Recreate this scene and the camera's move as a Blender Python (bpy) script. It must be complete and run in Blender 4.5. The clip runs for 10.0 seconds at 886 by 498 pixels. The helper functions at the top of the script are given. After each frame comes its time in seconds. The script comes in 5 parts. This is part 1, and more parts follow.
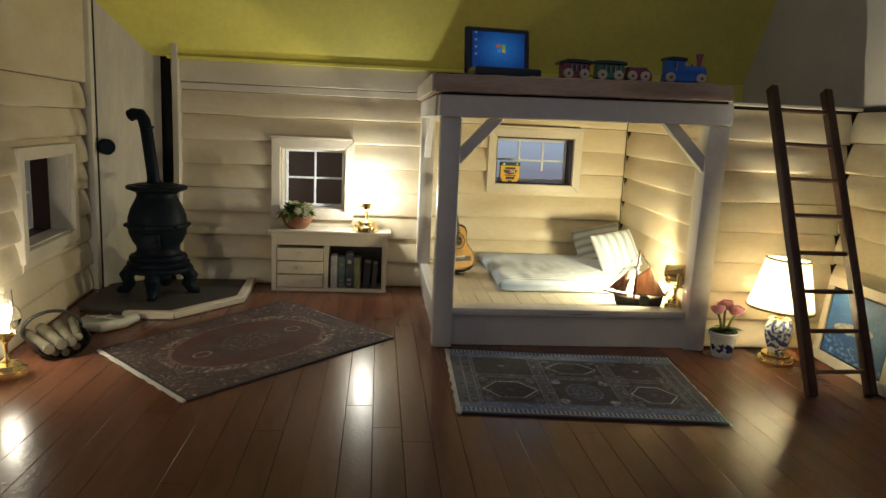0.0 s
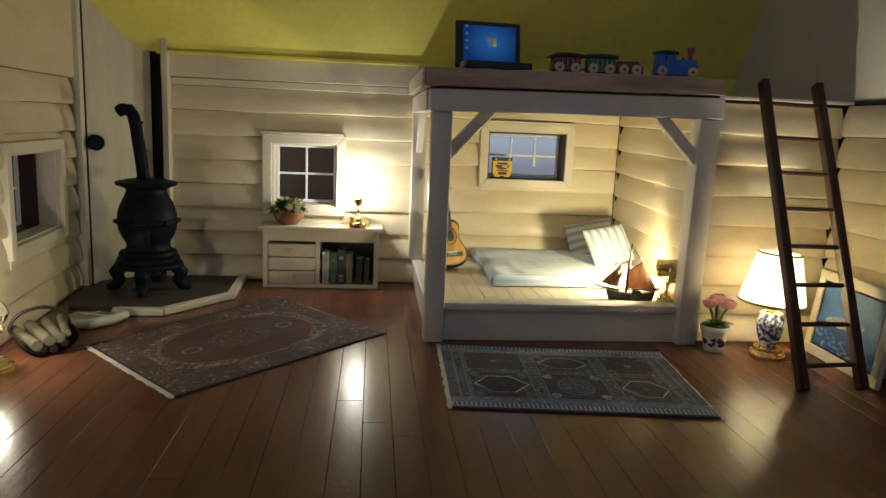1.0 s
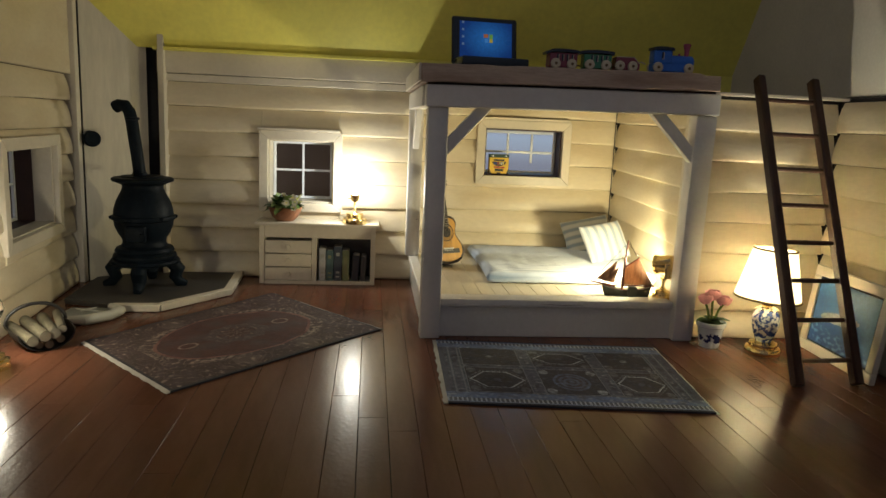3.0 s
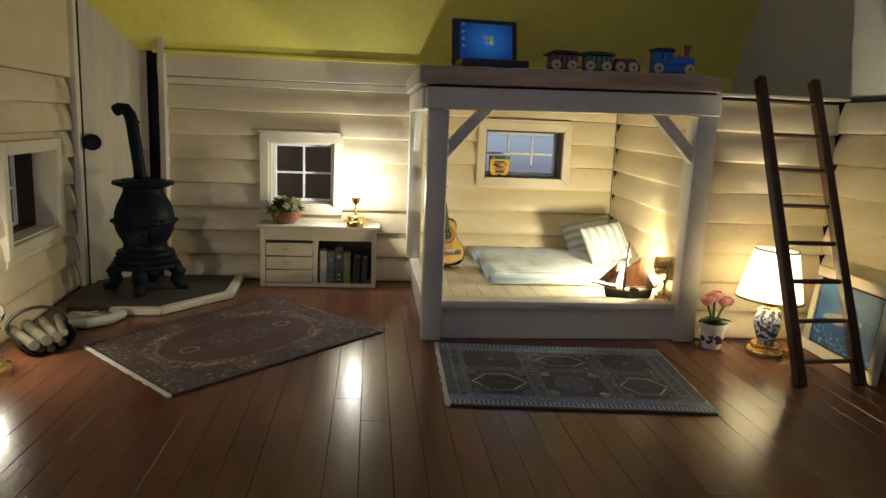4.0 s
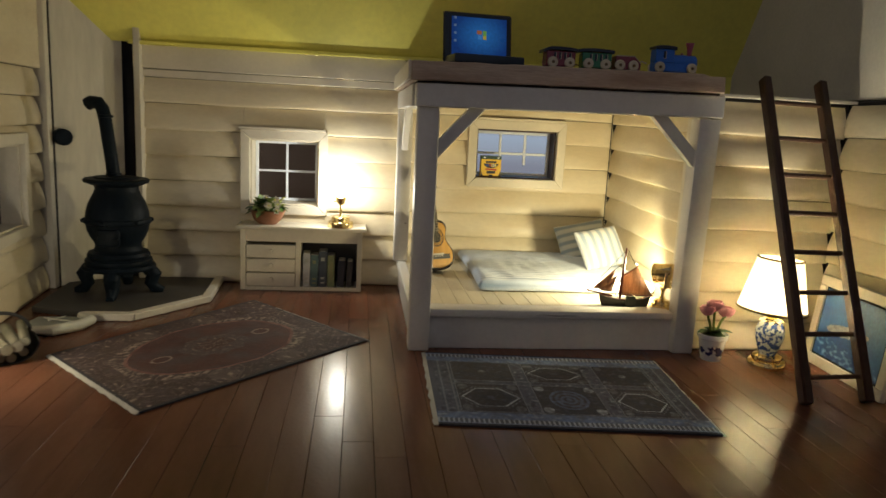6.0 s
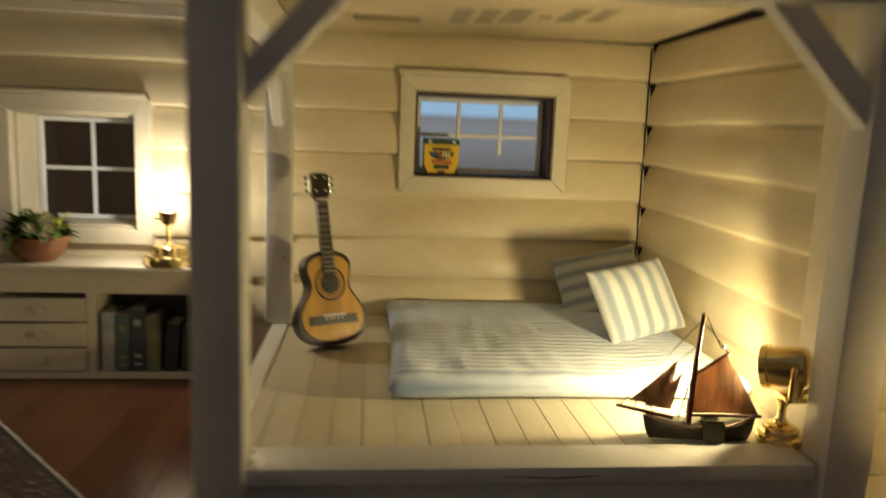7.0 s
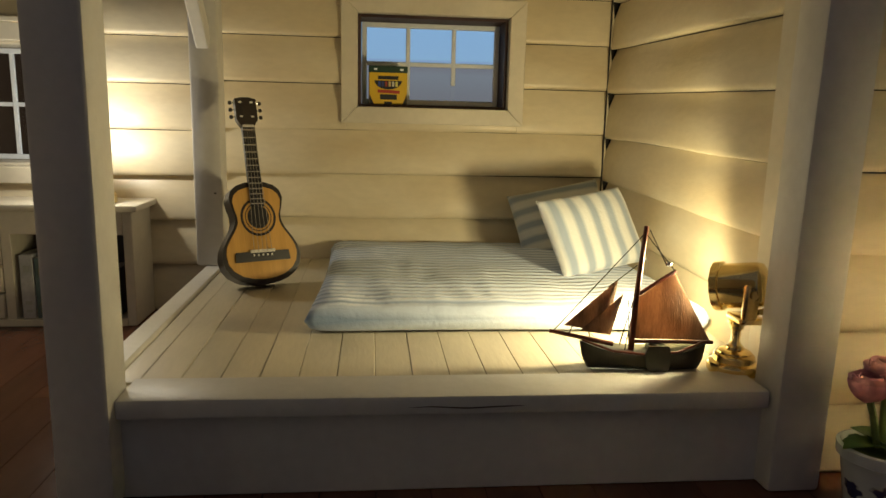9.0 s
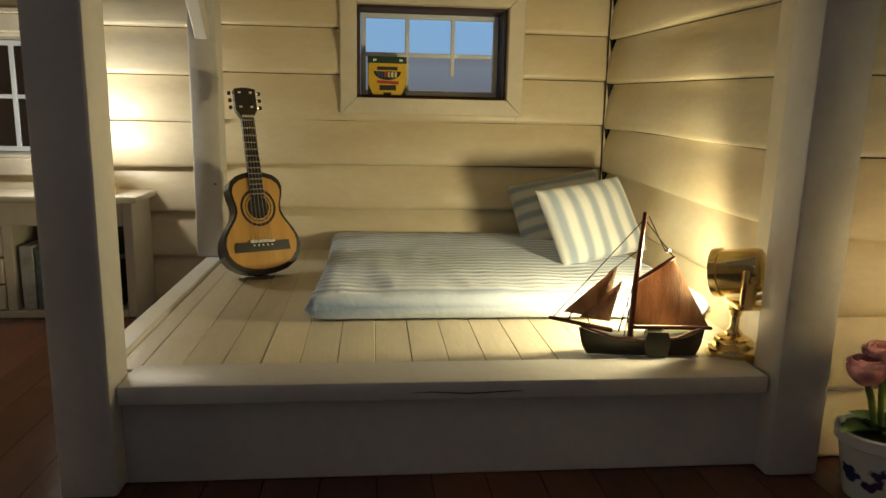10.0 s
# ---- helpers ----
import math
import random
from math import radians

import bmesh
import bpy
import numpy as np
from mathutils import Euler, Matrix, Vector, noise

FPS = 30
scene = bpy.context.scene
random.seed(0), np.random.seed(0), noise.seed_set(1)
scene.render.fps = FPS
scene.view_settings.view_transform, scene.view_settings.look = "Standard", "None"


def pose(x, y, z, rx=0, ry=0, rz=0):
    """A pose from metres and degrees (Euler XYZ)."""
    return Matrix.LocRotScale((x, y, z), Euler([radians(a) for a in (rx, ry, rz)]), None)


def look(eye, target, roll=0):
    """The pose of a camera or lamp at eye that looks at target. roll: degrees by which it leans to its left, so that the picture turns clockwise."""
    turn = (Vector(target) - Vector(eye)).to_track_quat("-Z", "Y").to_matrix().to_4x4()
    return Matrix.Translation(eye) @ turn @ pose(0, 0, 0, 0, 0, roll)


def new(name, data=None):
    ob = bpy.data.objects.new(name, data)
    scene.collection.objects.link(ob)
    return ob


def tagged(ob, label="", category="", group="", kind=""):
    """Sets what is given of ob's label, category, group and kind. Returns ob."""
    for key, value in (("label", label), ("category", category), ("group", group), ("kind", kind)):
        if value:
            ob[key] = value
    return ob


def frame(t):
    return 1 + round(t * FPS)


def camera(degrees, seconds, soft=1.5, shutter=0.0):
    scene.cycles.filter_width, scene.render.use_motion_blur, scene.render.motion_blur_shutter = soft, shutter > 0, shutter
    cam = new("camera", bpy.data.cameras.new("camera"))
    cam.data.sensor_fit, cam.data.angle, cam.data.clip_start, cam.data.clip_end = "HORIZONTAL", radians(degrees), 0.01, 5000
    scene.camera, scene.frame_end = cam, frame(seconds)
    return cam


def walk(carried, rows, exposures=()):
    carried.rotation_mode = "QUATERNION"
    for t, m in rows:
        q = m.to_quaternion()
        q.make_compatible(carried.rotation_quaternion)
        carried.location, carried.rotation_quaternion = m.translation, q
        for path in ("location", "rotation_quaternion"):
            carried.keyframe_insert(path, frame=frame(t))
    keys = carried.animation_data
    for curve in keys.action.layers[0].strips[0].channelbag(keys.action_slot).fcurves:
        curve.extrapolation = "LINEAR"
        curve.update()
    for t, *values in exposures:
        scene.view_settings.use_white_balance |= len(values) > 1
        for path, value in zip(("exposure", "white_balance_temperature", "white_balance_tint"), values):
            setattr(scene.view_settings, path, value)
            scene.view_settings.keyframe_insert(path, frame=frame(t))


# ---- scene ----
# A dolls' house room at about 1:12. Lengths below are in decimetres; U turns them into metres.
U = 0.1
cam = camera(64.3, 10.0, shutter=0.5)
PATH = [
    (0, (-0.431, 0.952, 1.626), (-0.243, 2.913, 1.285), 2.5),
    (0.5, (-0.419, 0.964, 1.599), (-0.225, 2.925, 1.259), 2.5),
    (1, (-0.403, 0.967, 1.6), (-0.2, 2.927, 1.254), 2.4),
    (1.5, (-0.38, 0.967, 1.587), (-0.167, 2.925, 1.241), 2.4),
    (2, (-0.374, 0.958, 1.574), (-0.161, 2.916, 1.224), 2.4),
    (2.5, (-0.383, 0.959, 1.579), (-0.174, 2.917, 1.227), 2.5),
    (4, (-0.397, 0.966, 1.59), (-0.189, 2.925, 1.243), 2.2),
    (4.5, (-0.402, 0.983, 1.583), (-0.196, 2.942, 1.235), 2.1),
    (5, (-0.404, 0.99, 1.578), (-0.196, 2.948, 1.231), 2.2),
    (6.3, (-0.353, 1.526, 1.639), (-0.068, 3.472, 1.275), 3.7),
    (6.5, (-0.208, 2.292, 1.753), (0.118, 4.227, 1.367), 4.7),
    (6.6, (-0.084, 2.76, 1.751), (0.22, 4.696, 1.351), 4.1),
    (6.8, (0.156, 3.59, 1.581), (0.468, 5.532, 1.219), 2.1),
    (7, (0.497, 4.02, 1.286), (0.707, 5.986, 0.985), 2.2),
    (7.2, (0.684, 4.231, 1.173), (0.842, 6.198, 0.848), 1.2),
    (7.5, (0.798, 4.305, 1.066), (0.934, 6.267, 0.7), 0.8),
    (8, (0.86, 4.235, 1.025), (1.034, 6.189, 0.636), 0.7),
    (8.5, (0.842, 4.229, 1.056), (1.038, 6.185, 0.689), 1.4),
    (9, (0.817, 4.227, 1.048), (1.017, 6.182, 0.68), 1.4),
    (9.5, (0.807, 4.222, 1.035), (1.003, 6.177, 0.661), 1.4),
    (10, (0.818, 4.216, 1.024), (1.018, 6.169, 0.643), 1.2),
]
walk(cam, [(t, look(Vector(eye) * U, Vector(target) * U, roll)) for t, eye, target, roll in PATH],
     exposures=[(0, 0.0, 6100, 10), (2.0, -0.1, 6150, 10), (4.0, 0.0, 6100, 10), (5.0, 0.0, 6100, 10), (6.5, -0.2, 6600, 10), (6.8, -0.6, 7300, 10), (7.0, -0.80, 7400, 10), (7.5, -0.95, 7400, 10), (8.0, -0.93, 7150, 10), (8.5, -0.97, 6900, 10), (10, -1.01, 6500, 10)])

# ---- world and lights ----
world = bpy.data.worlds.new("dim_room")
scene.world = world
world.use_nodes = True
world.node_tree.nodes["Background"].inputs[0].default_value = (0.94, 0.92, 1.03, 1)
world.node_tree.nodes["Background"].inputs[1].default_value = 0.150


def bulb(name, x, y, z, watts, colour, radius):
    la = bpy.data.lights.new(name, "POINT")
    la.energy, la.color, la.shadow_soft_size = watts * U * U, colour, radius * U
    ob = new(name, la)
    ob.location = (x * U, y * U, z * U)
    return ob


def spot(name, eye, target, watts, colour, radius, degrees, blend):
    la = bpy.data.lights.new(name, "SPOT")
    la.energy, la.color, la.shadow_soft_size = watts * U * U, colour, radius * U
    la.spot_size, la.spot_blend = radians(degrees), blend
    ob = new(name, la)
    ob.matrix_world = look(Vector(eye) * U, Vector(target) * U)
    return ob


WARM = (1.0, 0.91, 0.70)
bulb("cabinet_lamp_light", -0.54, 7.70, 0.98, 20.5, (1.0, 0.97, 0.85), 0.035)
bulb("table_lamp_light", 2.550, 5.75, 0.47, 68.0, (1.0, 0.905, 0.65), 0.035)
bulb("oil_lamp_light", -2.67, 5.33, 0.41, 10.0, WARM, 0.04)
spot("searchlight_light", (1.838, 6.298, 0.572), (1.15, 7.04, 0.49), 100.0, (1.0, 0.85, 0.47), 0.065, 178, 0.35)

# ---- materials ----


def material(name, colour, rough=0.5, metal=0.0, vary=0.12, scale=6.0, stretch=(1, 1, 1), bump=0.0, bump_scale=40.0, second=None, rand=0.0, coat=0.0, spec=None):
    m = bpy.data.materials.new(name)
    m.use_nodes = True
    nt = m.node_tree
    p = nt.nodes["Principled BSDF"]
    co = nt.nodes.new("ShaderNodeTexCoord")
    mp = nt.nodes.new("ShaderNodeMapping")
    mp.inputs["Scale"].default_value = [v / U for v in stretch]
    nt.links.new(co.outputs["Object"], mp.inputs[0])
    n1 = nt.nodes.new("ShaderNodeTexNoise")
    n1.inputs["Scale"].default_value, n1.inputs["Detail"].default_value = scale, 5
    n2 = nt.nodes.new("ShaderNodeTexNoise")
    n2.inputs["Scale"].default_value, n2.inputs["Detail"].default_value = bump_scale, 3
    for n in (n1, n2):
        nt.links.new(mp.outputs[0], n.inputs["Vector"])
    second = second or tuple(c * (1 - 2.2 * vary) for c in colour)
    ramp = nt.nodes.new("ShaderNodeValToRGB")
    ramp.color_ramp.elements[0].position, ramp.color_ramp.elements[1].position = 0.3, 0.62
    ramp.color_ramp.elements[0].color, ramp.color_ramp.elements[1].color = (*second, 1), (*colour, 1)
    nt.links.new(n1.outputs[0], ramp.inputs[0])
    out = ramp.outputs[0]
    fine = nt.nodes.new("ShaderNodeMix")
    fine.data_type, fine.blend_type = "RGBA", "MULTIPLY"
    fine.inputs["Factor"].default_value = min(1, vary * 2)
    grey = nt.nodes.new("ShaderNodeValToRGB")
    grey.color_ramp.elements[0].position, grey.color_ramp.elements[0].color = 0.35, (0.6, 0.6, 0.6, 1)
    grey.color_ramp.elements[1].position = 0.65
    nt.links.new(n2.outputs[0], grey.inputs[0])
    nt.links.new(out, fine.inputs["A"])
    nt.links.new(grey.outputs[0], fine.inputs["B"])
    out = fine.outputs["Result"]
    if rand:
        info = nt.nodes.new("ShaderNodeObjectInfo")
        rr = nt.nodes.new("ShaderNodeMapRange")
        rr.inputs["To Min"].default_value, rr.inputs["To Max"].default_value = 1 - rand, 1 + rand
        nt.links.new(info.outputs["Random"], rr.inputs["Value"])
        hs = nt.nodes.new("ShaderNodeHueSaturation")
        nt.links.new(rr.outputs[0], hs.inputs["Value"])
        nt.links.new(out, hs.inputs["Color"])
        out = hs.outputs[0]
    nt.links.new(out, p.inputs["Base Color"])
    p.inputs["Roughness"].default_value, p.inputs["Metallic"].default_value = rough, metal
    rv = nt.nodes.new("ShaderNodeMapRange")
    rv.inputs["To Min"].default_value, rv.inputs["To Max"].default_value = max(0.02, rough * 0.8), min(1, rough * 1.2)
    nt.links.new(n1.outputs[0], rv.inputs["Value"])
    nt.links.new(rv.outputs[0], p.inputs["Roughness"])
    if coat:
        p.inputs["Coat Weight"].default_value, p.inputs["Coat Roughness"].default_value = coat, 0.12
    if spec is not None:
        p.inputs["Specular IOR Level"].default_value = spec
    if bump:
        b = nt.nodes.new("ShaderNodeBump")
        b.inputs["Strength"].default_value, b.inputs["Distance"].default_value = bump, 0.01 * U
        nt.links.new(n2.outputs[0], b.inputs["Height"])
        nt.links.new(b.outputs[0], p.inputs["Normal"])
    return m


def glow(name, colour, strength, rough=0.6):
    m = material(name, colour, rough, vary=0.02)
    p = m.node_tree.nodes["Principled BSDF"]
    p.inputs["Emission Color"].default_value, p.inputs["Emission Strength"].default_value = (*colour, 1), strength
    return m


def clear(name, tint=(1, 1, 1), rough=0.02):
    m = bpy.data.materials.new(name)
    m.use_nodes = True
    p = m.node_tree.nodes["Principled BSDF"]
    p.inputs["Base Color"].default_value = (*tint, 1)
    p.inputs["Roughness"].default_value, p.inputs["Transmission Weight"].default_value, p.inputs["IOR"].default_value = rough, 1.0, 1.35
    return m


SIDING = material("cream_siding_paint", (0.68, 0.60, 0.435), 0.38, second=(0.60, 0.50, 0.325), vary=0.07, scale=1.6, stretch=(1, 1, 2.5), bump=0.10, bump_scale=16, rand=0.03)
PAINT = material("white_painted_wood", (0.70, 0.675, 0.635), 0.42, vary=0.06, scale=2.0, bump=0.12, bump_scale=30)
TRIM = material("cream_painted_trim", (0.68, 0.62, 0.50), 0.40, vary=0.06, scale=2.0, bump=0.10, bump_scale=30)
BEDWOOD = material("pale_painted_boards", (0.67, 0.60, 0.455), 0.42, vary=0.07, scale=2.0, stretch=(3, 0.6, 1), bump=0.10, bump_scale=24, rand=0.04)
FLOORWOOD = material("dark_varnished_floorboards", (0.146, 0.059, 0.033), 0.22, vary=0.09, scale=2.2, stretch=(3, 0.6, 1), bump=0.03, bump_scale=9, rand=0.12, coat=0.0, spec=0.17)
nt = FLOORWOOD.node_tree
peel = nt.nodes.new("ShaderNodeTexNoise")
peel.inputs["Scale"].default_value, peel.inputs["Detail"].default_value = 36 / U, 2
co = nt.nodes.new("ShaderNodeTexCoord")
nt.links.new(co.outputs["Object"], peel.inputs["Vector"])
bp = nt.nodes.new("ShaderNodeBump")
bp.inputs["Strength"].default_value, bp.inputs["Distance"].default_value = 0.11, 0.01 * U
nt.links.new(peel.outputs[0], bp.inputs["Height"])
nt.links.new(nt.nodes["Bump"].outputs[0], bp.inputs["Normal"])
nt.links.new(bp.outputs[0], nt.nodes["Principled BSDF"].inputs["Normal"])
# Near-black: stands for shade in gaps and holes; also the picture's black edge.
DARK = material("gap_shade_and_edge_black", (0.012, 0.010, 0.010), 0.8, vary=0.1)
YELLOW = material("yellow_ceiling_paint", (0.93, 0.86, 0.18), 0.55, vary=0.08, scale=1.0, bump=0.06, bump_scale=20)
GREYWALL = material("grey_plaster", (0.74, 0.70, 0.63), 0.7, vary=0.08, scale=1.2, bump=0.1)
OLDWOOD = material("rough_weathered_board", (0.56, 0.44, 0.34), 0.75, second=(0.34, 0.23, 0.16), vary=0.20, scale=1.8, stretch=(0.7, 3, 5), bump=0.4, bump_scale=20)
PANEL = material("cream_grooved_panel", (0.66, 0.61, 0.48), 0.5, vary=0.06, scale=3.0, stretch=(3, 3, 0.5), bump=0.15, bump_scale=12)
IRON = material("blackened_cast_iron", (0.007, 0.012, 0.018), 0.5, metal=0.0, vary=0.2, scale=5, bump=0.3, bump_scale=28, spec=0.10)
HEARTH = material("dark_slate_hearth", (0.062, 0.056, 0.050), 0.6, vary=0.2, scale=4, bump=0.2)
LADDERWOOD = material("dark_stained_ladder_wood", (0.075, 0.032, 0.018), 0.45, vary=0.2, scale=3, stretch=(4, 4, 0.6), bump=0.2)
BRASS = material("polished_brass", (0.90, 0.69, 0.31), 0.16, metal=0.92, vary=0.06, scale=6)
BROWN = material("dark_brown_jamb", (0.06, 0.028, 0.022), 0.5, vary=0.15)
PANE = clear("window_glass", (0.97, 0.98, 1.0))
PANE.node_tree.nodes["Principled BSDF"].inputs["IOR"].default_value = 1.2
SASH = material("white_sash_paint", (0.82, 0.86, 0.92), 0.4, vary=0.03)

# ---- mesh helpers (decimetres) ----


def part(name, bm, mat, parent=None, label="", sharp=38):
    bmesh.ops.recalc_face_normals(bm, faces=bm.faces)
    me = bpy.data.meshes.new(name)
    bm.transform(Matrix.Diagonal((U, U, U, 1)))
    bm.to_mesh(me)
    bm.free()
    me.shade_smooth()
    me.set_sharp_from_angle(angle=radians(sharp))
    if mat:
        me.materials.append(mat)
    ob = new(name, me)
    if parent:
        ob.parent = parent
    if label:
        ob["label"] = label
    return ob


def thing(name, label, category, x=0, y=0, z=0, turn=0, group="", kind="", tilt=(0, 0)):
    ob = new(name)
    ob.empty_display_size = 0.02 * U
    ob.matrix_world = pose(x * U, y * U, z * U, tilt[0], tilt[1], turn)
    return tagged(ob, label, category, group, kind)


def box(bm, x0, x1, y0, y1, z0, z1, bevel=0.006, seg=1, m=None):
    r = bmesh.ops.create_cube(bm, size=1)
    vs = r["verts"]
    for v in vs:
        v.co = Vector((x0 + (v.co.x + 0.5) * (x1 - x0), y0 + (v.co.y + 0.5) * (y1 - y0), z0 + (v.co.z + 0.5) * (z1 - z0)))
    if bevel:
        es = list({e for v in vs for e in v.link_edges})
        out = bmesh.ops.bevel(bm, geom=es, offset=bevel, segments=seg, profile=0.5, affect="EDGES")
        vs = list({v for f in out["faces"] for v in f.verts})
    if m:
        bmesh.ops.transform(bm, matrix=m, verts=[v for v in bm.verts if v.is_valid and v in set(vs)] if bevel else vs)
    return bm


def boxed(*a, **k):
    bm = bmesh.new()
    return box(bm, *a, **k)


def slab(corners, z0, z1, bevel=0.0):
    """An upright prism over a plan outline."""
    bm = bmesh.new()
    f = bm.faces.new([bm.verts.new((x, y, z0)) for x, y in corners])
    r = bmesh.ops.extrude_face_region(bm, geom=[f])
    bmesh.ops.translate(bm, vec=(0, 0, z1 - z0), verts=[v for v in r["geom"] if isinstance(v, bmesh.types.BMVert)])
    if bevel:
        bmesh.ops.bevel(bm, geom=bm.edges[:], offset=bevel, segments=1, affect="EDGES")
    return bm


def lathe(profile, seg=32, bm=None, at=(0, 0, 0)):
    bm = bm or bmesh.new()
    rings = []
    for r, z in profile:
        if r < 1e-5:
            rings.append([bm.verts.new((at[0], at[1], at[2] + z))])
        else:
            rings.append([bm.verts.new((at[0] + r * math.cos(2 * math.pi * i / seg), at[1] + r * math.sin(2 * math.pi * i / seg), at[2] + z)) for i in range(seg)])
    for a, b in zip(rings, rings[1:]):
        for i in range(seg):
            j = (i + 1) % seg
            q = [a[i % len(a)], a[j % len(a)], b[j % len(b)], b[i % len(b)]]
            q = [v for k, v in enumerate(q) if v not in q[:k]]
            if len(q) > 2:
                bm.faces.new(q)
    return bm


def tube(points, radius, seg=10, bm=None, squash=1.0):
    """A round bar along points; radius may be a list."""
    bm = bm or bmesh.new()
    pts = [Vector(p) for p in points]
    rad = radius if isinstance(radius, (list, tuple)) else [radius] * len(pts)
    rings = []
    side = None
    for i, p in enumerate(pts):
        d = (pts[min(i + 1, len(pts) - 1)] - pts[max(i - 1, 0)]).normalized()
        if side is None:
            side = d.orthogonal().normalized()
        side = (side - d * side.dot(d)).normalized()
        up = d.cross(side)
        rings.append([bm.verts.new(p + (side * math.cos(2 * math.pi * k / seg) + up * math.sin(2 * math.pi * k / seg) * squash) * rad[i]) for k in range(seg)])
    for a, b in zip(rings, rings[1:]):
        for k in range(seg):
            bm.faces.new((a[k], a[(k + 1) % seg], b[(k + 1) % seg], b[k]))
    bm.faces.new(rings[0][::-1])
    bm.faces.new(rings[-1])
    return bm


def beam(a, b, width, depth, side, bevel=0.006):
    """A squared timber from a to b; side is the direction of its width."""
    bm = bmesh.new()
    a, b = Vector(a), Vector(b)
    d = (b - a).normalized()
    s = Vector(side)
    s = (s - d * s.dot(d)).normalized()
    n = d.cross(s)
    box(bm, -width / 2, width / 2, -depth / 2, depth / 2, 0, (b - a).length, bevel)
    m = Matrix((s, n, d)).transposed().to_4x4()
    bm.transform(Matrix.Translation(a) @ m)
    return bm


# ---- walls ----
BAND = 0.2335
rnd = random.Random(4)


def wall_slab(name, o, d, n, length, height, thick, holes, mat=DARK, z0=0.0):
    """A wall behind its boards, with openings (s0, s1, z0, z1) right through it."""
    bm = bmesh.new()
    ss = sorted({0, length, *[h[0] for h in holes], *[h[1] for h in holes]})
    for s0, s1 in zip(ss, ss[1:]):
        cuts = sorted((h[2], h[3]) for h in holes if h[0] <= s0 + 1e-6 and h[1] >= s1 - 1e-6)
        z = z0
        for c0, c1 in cuts + [(height, height)]:
            if c0 > z:
                vs = []
                for s, p, zz in ((s0, 0, z), (s1, 0, z), (s1, -thick, z), (s0, -thick, z), (s0, 0, c0), (s1, 0, c0), (s1, -thick, c0), (s0, -thick, c0)):
                    vs.append(bm.verts.new((o[0] + d[0] * s + n[0] * p, o[1] + d[1] * s + n[1] * p, zz)))
                for f in ((0, 1, 2, 3), (4, 5, 6, 7), (0, 1, 5, 4), (1, 2, 6, 5), (2, 3, 7, 6), (3, 0, 4, 7)):
                    bm.faces.new([vs[i] for i in f])
            z = c1
    return tagged(part(name, bm, mat), kind="structure")


def board(parent, o, d, n, s0, s1, z0, z1, band0, fall=0.0, name="siding_board"):
    """One rounded siding board; its lower edge stands proud and waves a little."""
    bm = bmesh.new()
    seg = max(2, int((s1 - s0) / 0.12))
    us = (0, 0.02, 0.05, 0.10, 0.25, 0.5, 0.75, 1.0)
    ph, am = rnd.uniform(0, 6), rnd.uniform(0.003, 0.009)
    rows = []
    for i in range(seg + 1):
        s = s0 + (s1 - s0) * i / seg
        w = am * math.sin(s * 2.1 + ph) + 0.004 * math.sin(s * 5.3 + 2 * ph)
        col = []
        for u in us:
            z = z0 + (z1 - z0) * u
            v = (z - band0) / BAND
            p = 0.008 + 0.046 * (1 - v) + 0.017 * math.sin(math.pi * min(max(v, 0), 1)) + w * (1 - v)
            if v < 0.08:
                p -= 0.012 * (1 - max(v, 0) / 0.08) ** 2
            col.append(bm.verts.new((o[0] + d[0] * s + n[0] * p, o[1] + d[1] * s + n[1] * p, max(z + w * 0.7 * (1 - v) - fall * s, 0.0))))
        for z in (z1, z0):
            col.append(bm.verts.new((o[0] + d[0] * s + n[0] * 0.0006, o[1] + d[1] * s + n[1] * 0.0006, max(z - fall * s, 0.0))))
        rows.append(col)
    for a, b in zip(rows, rows[1:]):
        for k in range(len(a)):
            j = (k + 1) % len(a)
            bm.faces.new((a[k], a[j], b[j], b[k]))
    bm.faces.new(rows[0])
    bm.faces.new(rows[-1])
    return part(name, bm, SIDING, parent, sharp=50)


def clad(parent, o, d, n, s0, s1, top, holes, lift=0.0, fall=0.0):
    k = 0
    while k * BAND + lift < top - 0.02:
        b0, b1 = k * BAND + lift if k else 0.0, min((k + 1) * BAND + lift - 0.0015, top)
        b0g = b0 + 0.003
        touching = [h for h in holes if h[2] < b1 and h[3] > b0]
        s = s0
        for h in sorted(touching):
            board(parent, o, d, n, s, h[0], b0g, b1, b0, fall)
            if h[2] > b0 + 0.02:
                board(parent, o, d, n, h[0] + 0.002, h[1] - 0.002, b0g, min(h[2], b1), b0)
            if h[3] < b1 - 0.02:
                board(parent, o, d, n, h[0] + 0.002, h[1] - 0.002, max(h[3], b0g), b1, b0)
            s = h[1]
        board(parent, o, d, n, s, s1, b0g, b1, b0, fall)
        k += 1


BACK = 8.04          # the back wall's face behind its boards
TOP = 1.87
# back wall: window 1 over the cabinet, window 2 over the bed; s runs from x = BX
BX = -2.40
win1 = (-1.386 - BX, -0.758 - BX, 0.753, 1.365)
win2 = (0.738 - BX, 1.522 - BX, 1.092, 1.558)


def grown(h, g):
    return (h[0] - g, h[1] + g, h[2] - g, h[3] + g)


